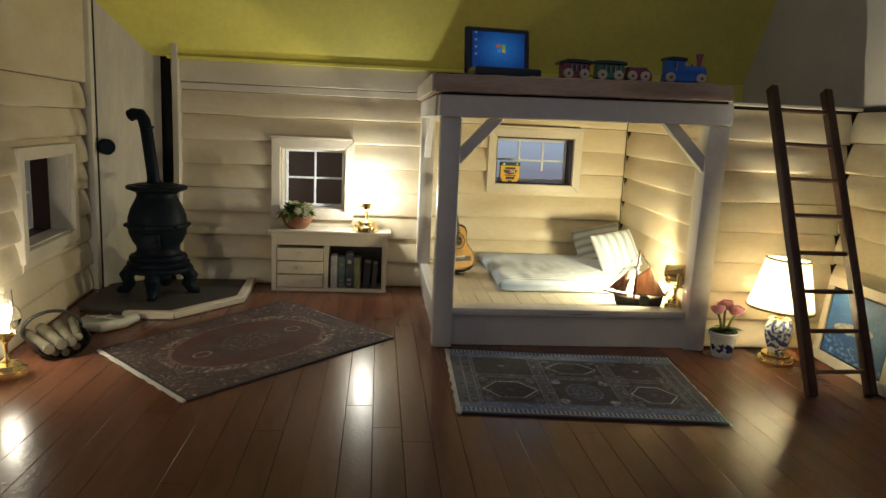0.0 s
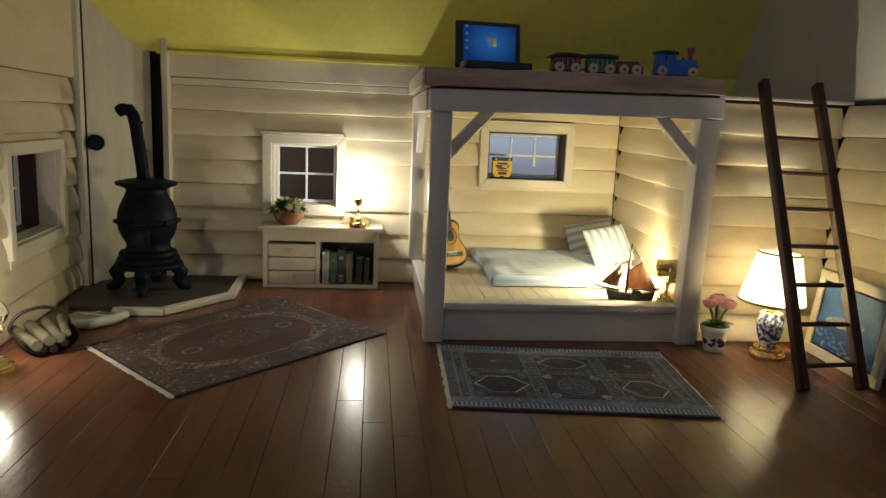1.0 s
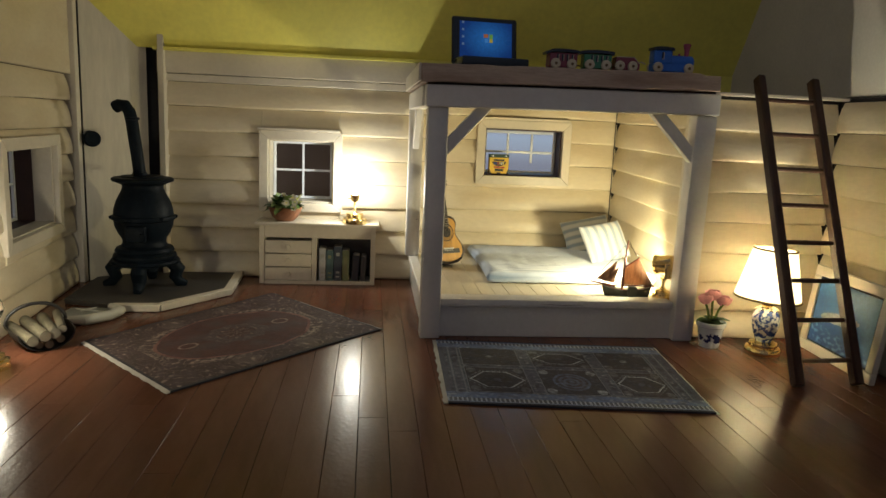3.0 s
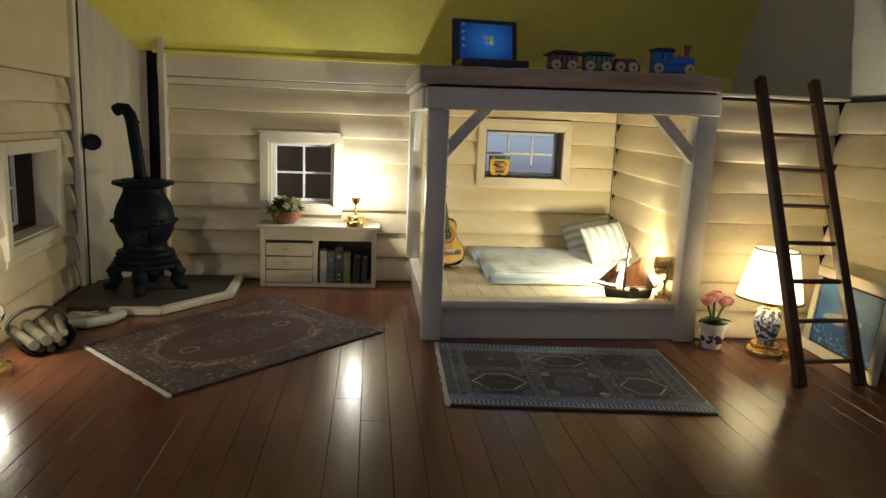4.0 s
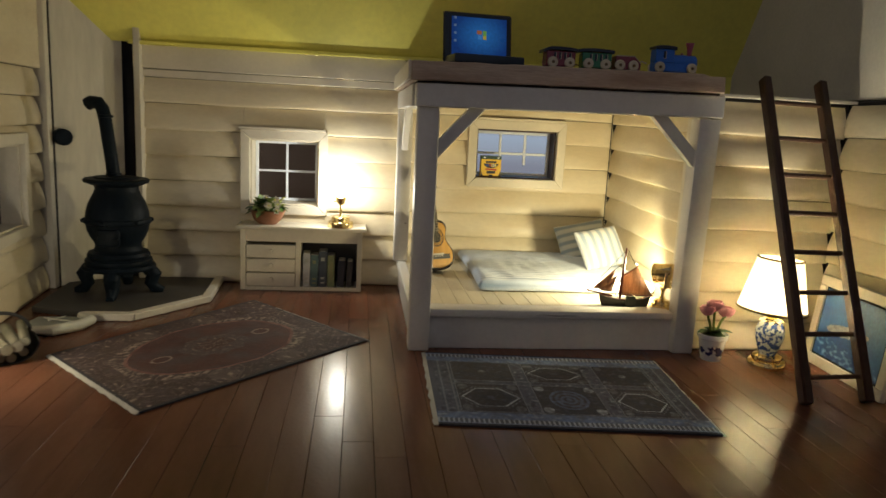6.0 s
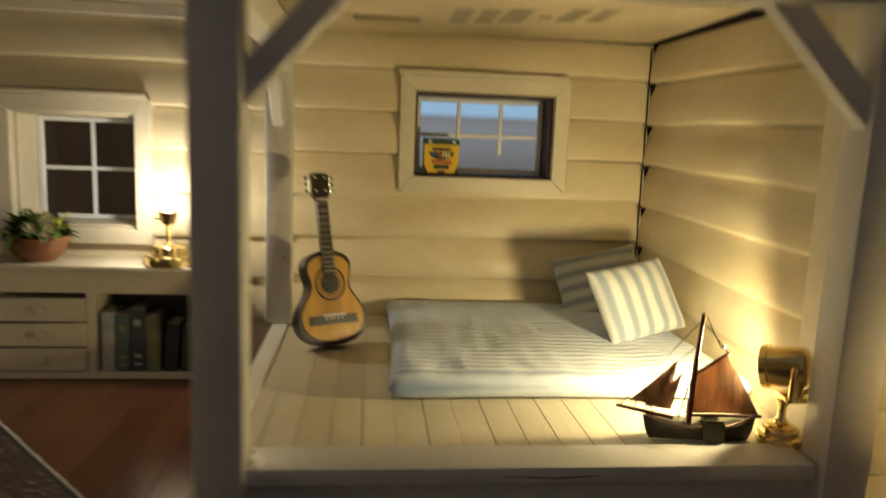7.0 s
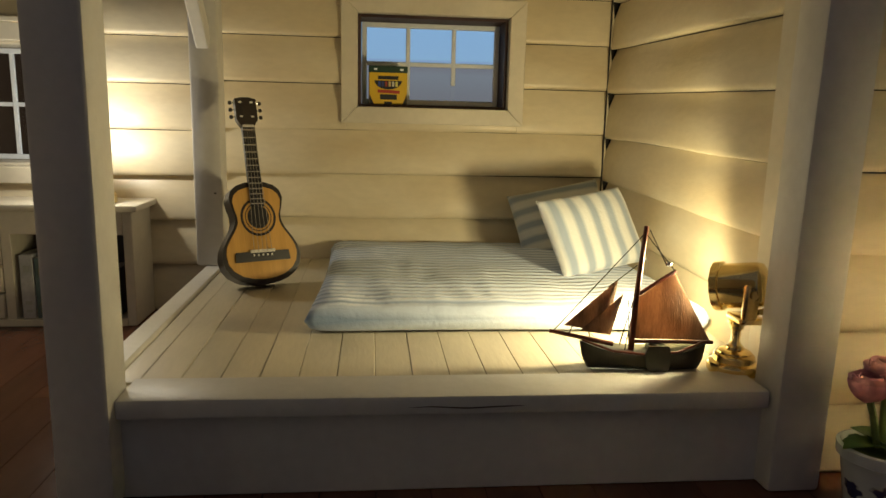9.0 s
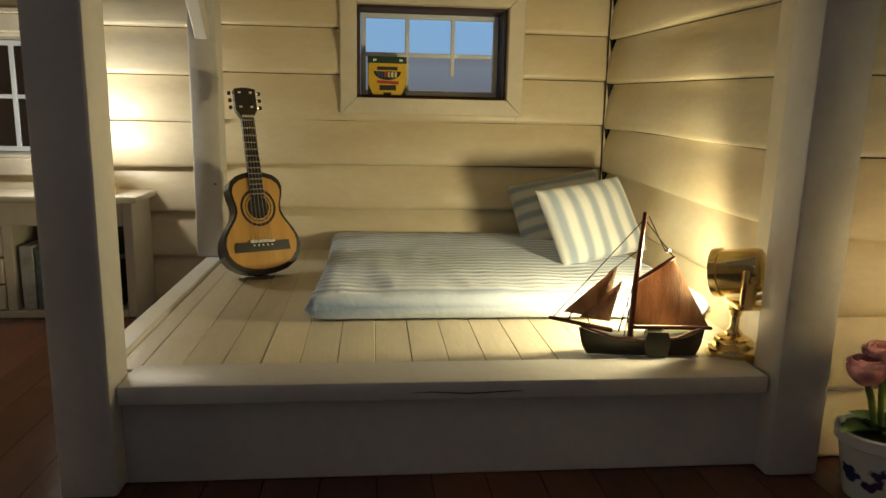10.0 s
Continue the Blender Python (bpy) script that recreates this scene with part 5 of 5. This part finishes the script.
nt.links.new(no.outputs[0], rp.inputs[0])
nt.links.new(rp.outputs[0], p.inputs["Base Color"])
POTCHINA = material("pale_blue_china_with_navy_band", (0.62, 0.68, 0.72), 0.2, vary=0.03, coat=0.4)
nt = POTCHINA.node_tree
p = nt.nodes["Principled BSDF"]
co = nt.nodes.new("ShaderNodeTexCoord")
no = nt.nodes.new("ShaderNodeTexNoise")
no.inputs["Scale"].default_value, no.inputs["Detail"].default_value = 15 / U, 2
nt.links.new(co.outputs["Object"], no.inputs["Vector"])
sep = nt.nodes.new("ShaderNodeSeparateXYZ")
nt.links.new(co.outputs["Object"], sep.inputs[0])
off = nt.nodes.new("ShaderNodeMath")
off.operation = "SUBTRACT"
off.inputs[1].default_value = 0.080 * U
nt.links.new(sep.outputs["Z"], off.inputs[0])
ab = nt.nodes.new("ShaderNodeMath")
ab.operation = "ABSOLUTE"
nt.links.new(off.outputs[0], ab.inputs[0])
mr = nt.nodes.new("ShaderNodeMapRange")
mr.inputs["From Min"].default_value, mr.inputs["From Max"].default_value = 0.020 * U, 0.058 * U
mr.inputs["To Min"].default_value, mr.inputs["To Max"].default_value = 0.10, -0.25
nt.links.new(ab.outputs[0], mr.inputs["Value"])
su_ = nt.nodes.new("ShaderNodeMath")
nt.links.new(no.outputs[0], su_.inputs[0])
nt.links.new(mr.outputs[0], su_.inputs[1])
rp = nt.nodes.new("ShaderNodeValToRGB")
rp.color_ramp.elements[0].position, rp.color_ramp.elements[0].color = 0.53, (0.62, 0.68, 0.72, 1)
rp.color_ramp.elements[1].position, rp.color_ramp.elements[1].color = 0.57, (0.025, 0.035, 0.12, 1)
nt.links.new(su_.outputs[0], rp.inputs[0])
nt.links.new(rp.outputs[0], p.inputs["Base Color"])
tl = thing("table_lamp", "blue and white china lamp with a lit shade", "lamp", 2.550, 5.75, 0.002)
part("base", lathe([(0, 0), (0.124, 0), (0.128, 0.008), (0.128, 0.030), (0.120, 0.044), (0.100, 0.050), (0.102, 0.058), (0.098, 0.080), (0.076, 0.086), (0.060, 0.090), (0, 0.090)], 36), BRASS, tl)
part("vase", lathe([(0.055, 0.082), (0.058, 0.10), (0.078, 0.15), (0.094, 0.21), (0.098, 0.26), (0.088, 0.305), (0.068, 0.33), (0, 0.335)], 32), CHINA, tl)
crown = bmesh.new()
for k in range(9):
    a = 2 * math.pi * k / 9
    leaf(crown, (math.cos(a) * 0.045, math.sin(a) * 0.045, 0.335), (math.cos(a), math.sin(a), 0.35), 0.045, 0.045, 0.5)
part("vase_collar", crown, material("pale_gold_leaf", (0.85, 0.72, 0.42), 0.3, metal=0.8), tl)
part("stem", lathe([(0.014, 0.33), (0.014, 0.355), (0, 0.355)], 14), BRASS, tl)
part("socket", lathe([(0.012, 0.345), (0.034, 0.352), (0.038, 0.362), (0.038, 0.392), (0.034, 0.397), (0, 0.397)], 24), BRASS, tl)
sm = Matrix.Translation((0.0, 0, 0.600)) @ Matrix.Rotation(radians(3.0), 4, "Y")
bm = lathe([(0.232, -0.182), (0.150, 0.182), (0.147, 0.182), (0.229, -0.182)], 48)
bm.transform(sm)
shade = part("shade", bm, SHADE, tl, "cream fabric shade lit from inside")
for r, z in ((0.232, -0.182), (0.149, 0.182)):
    bm = tube([(r * math.cos(2 * math.pi * k / 40), r * math.sin(2 * math.pi * k / 40), z) for k in range(41)], 0.008, 6)
    bm.transform(sm)
    part("gold_braid", bm, material("gold_braid", (0.30, 0.20, 0.07), 0.6, vary=0.2), shade)
# Unseen disc added to keep the bulb's direct light off the floor.
part("lower_diffuser", lathe([(0.030, 0.408), (0.220, 0.426), (0.220, 0.431), (0.030, 0.413)], 36), SHADE, tl, "added unseen card that blocks light below the shade")
part("bulb", lathe([(0.014, 0.396), (0.022, 0.425), (0.034, 0.455), (0.036, 0.475), (0.026, 0.505), (0, 0.518)], 18), BULB, tl).visible_shadow = False

pot = thing("flower_pot", "pink flowers in a white and blue pot", "plant", 2.202, 5.89, 0.002)
pot.scale = (0.96, 0.96, 0.94)
part("pot", lathe([(0, 0), (0.072, 0), (0.076, 0.01), (0.100, 0.165), (0.112, 0.172), (0.114, 0.205), (0.104, 0.208), (0.100, 0.19), (0, 0.188)], 32), POTCHINA, pot)
part("moss", lathe([(0, 0.205), (0.06, 0.202), (0.099, 0.19), (0.098, 0.18), (0, 0.18)], 24), SOIL, pot)
bm = bmesh.new()
for a, ln, e in ((-2.9, 0.155, 0.35), (-0.4, 0.155, 0.4), (-1.6, 0.12, 0.3), (0.8, 0.10, 0.6), (2.2, 0.10, 0.6), (-2.2, 0.08, 0.9), (-0.9, 0.09, 0.8)):
    leaf(bm, (0, 0, 0.205), (math.cos(a), math.sin(a), e), ln, 0.085, 0.25)
part("leaves", bm, GREEN, pot)
for k, (fx, fy, fz) in enumerate(((-0.070, -0.01, 0.395), (0.0, 0.015, 0.425), (0.075, -0.015, 0.385))):
    part("stalk", tube([(fx * 0.2, 0, 0.20), (fx * 0.6, fy * 0.6, 0.30), (fx, fy, fz - 0.03)], 0.010, 8), PALEGREEN, pot)
    bm = bmesh.new()
    for ring, (cnt, rad, wide, top) in enumerate(((5, 0.056, 1.7, 1.75), (4, 0.045, 2.0, 2.05), (3, 0.030, 2.6, 2.35))):
        for q in range(cnt):
            a0 = 2 * math.pi * q / cnt + ring * 0.7 + k
            g = []
            for i in range(7):
                row = []
                for j in range(7):
                    th = 0.15 + (top - 0.15) * i / 6
                    ph = a0 + wide * (j / 6 - 0.5) * (0.55 + 0.45 * math.sin(min(th, 1.57)))
                    rr_ = rad * (1 + 0.10 * math.sin(q * 2.4 + ring)) * (1 + 0.22 * max(0, th - 1.3)) - 0.004 * abs(j - 3) / 3
                    row.append(bm.verts.new((fx + rr_ * math.sin(th) * math.cos(ph), fy + rr_ * math.sin(th) * math.sin(ph), fz + 0.008 - rr_ * math.cos(th) * 0.95)))
                g.append(row)
            for i in range(6):
                for j in range(6):
                    bm.faces.new((g[i][j], g[i + 1][j], g[i + 1][j + 1], g[i][j + 1]))
    part("flower", bm, PINK, pot)

# picture leaning in the corner
PIC = coloured("ocean_print", 0.5, 0.05)
pl = Vector((2.940, 5.92, 0.006))
pr = Vector((2.898, 5.06, 0.006))
ex = (pr - pl).normalized()
back = Vector((-ex.y, ex.x, 0))
if back.x < 0:
    back = -back
ez = (Vector((0, 0, 1)) * 0.99 + back * 0.11).normalized()
ey = ez.cross(ex)
pw, phh = (pr - pl).length, 0.65
picture = new("framed_picture")
picture.matrix_world = Matrix(((ex.x, -ey.x, ez.x, pl.x * U), (ex.y, -ey.y, ez.y, pl.y * U), (ex.z, -ey.z, ez.z, pl.z * U), (0, 0, 0, 1)))
sgn = 1 if (-ey).dot(back) > 0 else -1
tagged(picture, "blue ocean picture in a cream wooden frame", "picture")
FW = 0.075
for a in ((0, pw, 0, FW), (0, pw, phh - FW, phh), (0, FW, FW, phh - FW), (pw - FW, pw, FW, phh - FW)):
    part("frame_bar", boxed(a[0], a[1], 0.0 if sgn > 0 else -0.04, 0.04 if sgn > 0 else 0.0, a[2], a[3], 0.005), TRIM, picture)
part("inner_edge", boxed(FW, pw - FW, 0.012 * sgn if sgn > 0 else -0.036, 0.036 if sgn > 0 else -0.012, FW, phh - FW, 0), DARK, picture)
bm = bmesh.new()
lay = bm.loops.layers.float_color.new("pattern")
n1_, n2_ = 90, 70
x0, x1, z0, z1 = FW + 0.014, pw - FW - 0.014, FW + 0.014, phh - FW - 0.014
vv = [[bm.verts.new((x0 + (x1 - x0) * i / n1_, 0.0105 * sgn, z0 + (z1 - z0) * j / n2_)) for j in range(n2_ + 1)] for i in range(n1_ + 1)]
for i in range(n1_):
    for j in range(n2_):
        u, v = i / n1_, j / n2_
        q = noise.noise(Vector((u * 5, v * 5, 3)))
        q2 = noise.noise(Vector((u * 16, v * 20, 8)))
        col = mix((0.005, 0.028, 0.16), (0.024, 0.12, 0.35), 0.15 + 0.8 * v + 0.35 * q)
        col = mix(col, (0.075, 0.18, 0.36), max(0.0, u + v - 0.75) * 0.9)
        if v < 0.30 - 0.15 * u and q2 > 0.05:
            col = mix(col, (0.16, 0.32, 0.60), q2 * 1.6)
        w = math.hypot((u - 0.44) / 0.32, (v - 0.47 - 0.14 * (u - 0.4)) / 0.085)
        if w < 1:
            col = mix((0.45, 0.44, 0.40), (0.20, 0.20, 0.22), w * (0.6 + q2))
        f = bm.faces.new((vv[i][j], vv[i + 1][j], vv[i + 1][j + 1], vv[i][j + 1]))
        for l in f.loops:
            l[lay] = (*col, 1)
part("print", bm, PIC, picture)

# ---- things on the loft ----
LAPB = material("dark_laptop_case", (0.012, 0.026, 0.045), 0.35)
laptop = thing("laptop", "small open dark laptop with a blue screen", "laptop", 0.452, 6.14, 1.999, 6)
part("keyboard_base", boxed(-0.235, 0.255, -0.10, 0.20, 0.0, 0.062, 0.012, 2), LAPB, laptop)
part("screen_lid", beam((0.0, 0.19, 0.02), (0.0, 0.25, 0.372), 0.50, 0.026, (1, 0, 0), 0.012), LAPB, laptop)
SCREEN = coloured("lit_screen", 0.3, 0.0)
p = SCREEN.node_tree.nodes["Principled BSDF"]
at_ = [n for n in SCREEN.node_tree.nodes if n.type == "ATTRIBUTE"][0]
SCREEN.node_tree.links.new(at_.outputs["Color"], p.inputs["Emission Color"])
p.inputs["Emission Strength"].default_value = 0.35
bm = bmesh.new()
lay = bm.loops.layers.float_color.new("pattern")
so, su = Vector((0, 0.1775, 0.030)), Vector((0, 0.06, 0.352)).normalized()
fwd = Vector((0, -su.z, su.y)) * 0.0008
vv = [[bm.verts.new(so + fwd + Vector((-0.210 + 0.42 * i / 48, 0, 0)) + su * (0.030 + 0.285 * j / 32)) for j in range(33)] for i in range(49)]
for i in range(48):
    for j in range(32):
        u, v = i / 48, j / 32
        q = math.hypot((u - 0.55) / 0.5, (v - 0.55) / 0.6)
        col = mix((0.03, 0.22, 0.62), (0.005, 0.05, 0.24), q)
        if u < 0.04 or u > 0.985 or v < 0.02 or v > 0.98:
            col = (0.004, 0.006, 0.01)
        for du, dv, cc in ((-0.045, 0.05, (0.5, 0.16, 0.05)), (0.045, 0.04, (0.2, 0.45, 0.08)), (-0.035, -0.07, (0.08, 0.30, 0.7)), (0.055, -0.08, (0.6, 0.45, 0.06))):
            if abs(u - 0.555 - du) < 0.034 and abs(v - 0.57 - dv) < 0.05:
                col = cc
        if 0.08 < u < 0.11 and v > 0.25 and (j // 2) % 3 == 0:
            col = mix(col, (0.3, 0.4, 0.5), 0.5)
        f = bm.faces.new((vv[i][j], vv[i + 1][j], vv[i + 1][j + 1], vv[i][j + 1]))
        for l in f.loops:
            l[lay] = (*col, 1)
part("screen", bm, SCREEN, laptop, "lit blue screen")

TBLUE = material("blue_toy_paint", (0.030, 0.17, 0.66), 0.35, vary=0.08)
TNAVY = material("navy_toy_paint", (0.016, 0.028, 0.052), 0.35, vary=0.08)
TGREEN = material("green_toy_paint", (0.045, 0.22, 0.11), 0.35, vary=0.08)
TRED = material("maroon_toy_paint", (0.26, 0.055, 0.085), 0.35, vary=0.08)
TPINK = material("faded_red_toy_paint", (0.38, 0.07, 0.14), 0.35, vary=0.08)
TWHEEL = material("pale_wood_wheel", (0.66, 0.58, 0.42), 0.5, vary=0.1)
TPEG = material("brown_peg", (0.16, 0.10, 0.04), 0.5)


def wheels(parent, xs, r=0.036):
    for x in xs:
        for sy in (-1, 1):
            bm = lathe([(0, -0.012), (r * 0.8, -0.012), (r, -0.006), (r, 0.006), (r * 0.8, 0.012), (0, 0.012)], 24)
            bm.transform(Matrix.Translation((x, sy * 0.062, r)) @ Matrix.Rotation(radians(90), 4, "X"))
            w = part("wheel", bm, TWHEEL, parent)
            bm = lathe([(0, -0.016), (r * 0.30, -0.016), (r * 0.30, 0.016), (0, 0.016)], 10)
            bm.transform(Matrix.Translation((x, sy * 0.062, r)) @ Matrix.Rotation(radians(90), 4, "X"))
            part("axle_peg", bm, TPEG, w)


def slot(parent, x, z0, z1):
    """A narrow dark window slot with a pale edge down one side."""
    w = part("window", boxed(x - 0.007, x + 0.006, -0.0505, -0.040, z0, z1, 0.001), TNAVY, parent)
    part("window_edge", boxed(x + 0.0065, x + 0.011, -0.0515, -0.040, z0 - 0.002, z1, 0.001), TWHEEL, w)


def arched_roof(x0, x1, z, rise, sink=0.0):
    """A roof slab bowed along its length, with its near end sunk."""
    top = [(x0 + (x1 - x0) * i / 10, z + rise * math.sin(math.pi * i / 10) ** 0.6 - sink * max(0.0, 1 - i / 2)) for i in range(11)]
    return plate(top + [(x, zz - 0.020) for x, zz in reversed(top)], -0.056, 0.056)


def carriage(x, mat, label, turn=0, sink=0.0):
    t = thing("toy_train_carriage", label, "toy train", x, 6.12, 1.999 + 0.012 * (x - 0.3), turn, group="toy train on the loft")
    part("body", boxed(-0.103, 0.103, -0.048, 0.048, 0.012, 0.112, 0.005), mat, t)
    part("roof", arched_roof(-0.128, 0.118, 0.130, 0.010, sink), TNAVY, t)
    for k in range(4):
        slot(t, -0.045 + 0.036 * k, 0.058, 0.104)
    part("coupling", tube([(0.10, 0, 0.03), (0.125, 0, 0.034), (0.145, 0, 0.03)], 0.005, 8), TPEG, t)
    wheels(t, (-0.062, 0.058))
    return t


carriage(0.965, TRED, "maroon wooden toy carriage with a navy roof", 3, 0.014)
carriage(1.223, TGREEN, "green wooden toy carriage with a navy roof", -3)
tender = thing("toy_train_tender", "maroon wooden toy tender with pale wheels", "toy train", 1.443, 6.12, 2.013, 0, group="toy train on the loft")
part("body", plate([(-0.085, 0.012), (0.092, 0.012), (0.092, 0.055), (0.045, 0.100), (-0.085, 0.098)], -0.046, 0.046), TRED, tender)
part("pale_edge", tube([(-0.084, -0.046, 0.099), (0.045, -0.046, 0.101), (0.091, -0.046, 0.056)], 0.0035, 6), TWHEEL, tender)
part("coupling", tube([(0.09, 0, 0.055), (0.115, 0, 0.075), (0.150, 0, 0.062)], 0.005, 8), TWHEEL, tender)
wheels(tender, (-0.062, 0.034))
loco = thing("toy_locomotive", "blue wooden toy locomotive with a red chimney", "toy train", 1.790, 6.12, 2.017, 0, group="toy train on the loft")
part("frame", boxed(-0.152, 0.152, -0.048, 0.048, 0.008, 0.070, 0.006), TBLUE, loco)
cabp = part("cab", boxed(-0.152, -0.015, -0.048, 0.048, 0.068, 0.160, 0.005), TBLUE, loco)
slot(cabp, -0.088, 0.100, 0.146)
part("window_edge", boxed(-0.094, -0.0775, -0.0515, -0.040, 0.094, 0.0985, 0.001), TWHEEL, cabp)
part("cab_roof", arched_roof(-0.160, -0.004, 0.176, 0.008), TNAVY, loco)
bm = lathe([(0, 0), (0.048, 0), (0.050, 0.01), (0.050, 0.165), (0.045, 0.172), (0, 0.174)], 24)
bm.transform(Matrix.Translation((-0.018, 0, 0.080)) @ Matrix.Rotation(radians(90), 4, "Y"))
part("boiler", bm, TBLUE, loco)
part("chimney", lathe([(0.016, 0.12), (0.016, 0.155), (0.020, 0.175), (0.028, 0.205), (0.027, 0.215), (0, 0.215)], 16, at=(0.110, 0, 0)), TPINK, loco)
part("lamp_knob", lathe([(0, 0.125), (0.008, 0.128), (0.008, 0.140), (0, 0.146)], 10, at=(0.055, 0, 0)), TPINK, loco)
wheels(loco, (-0.122, 0.110), 0.036)
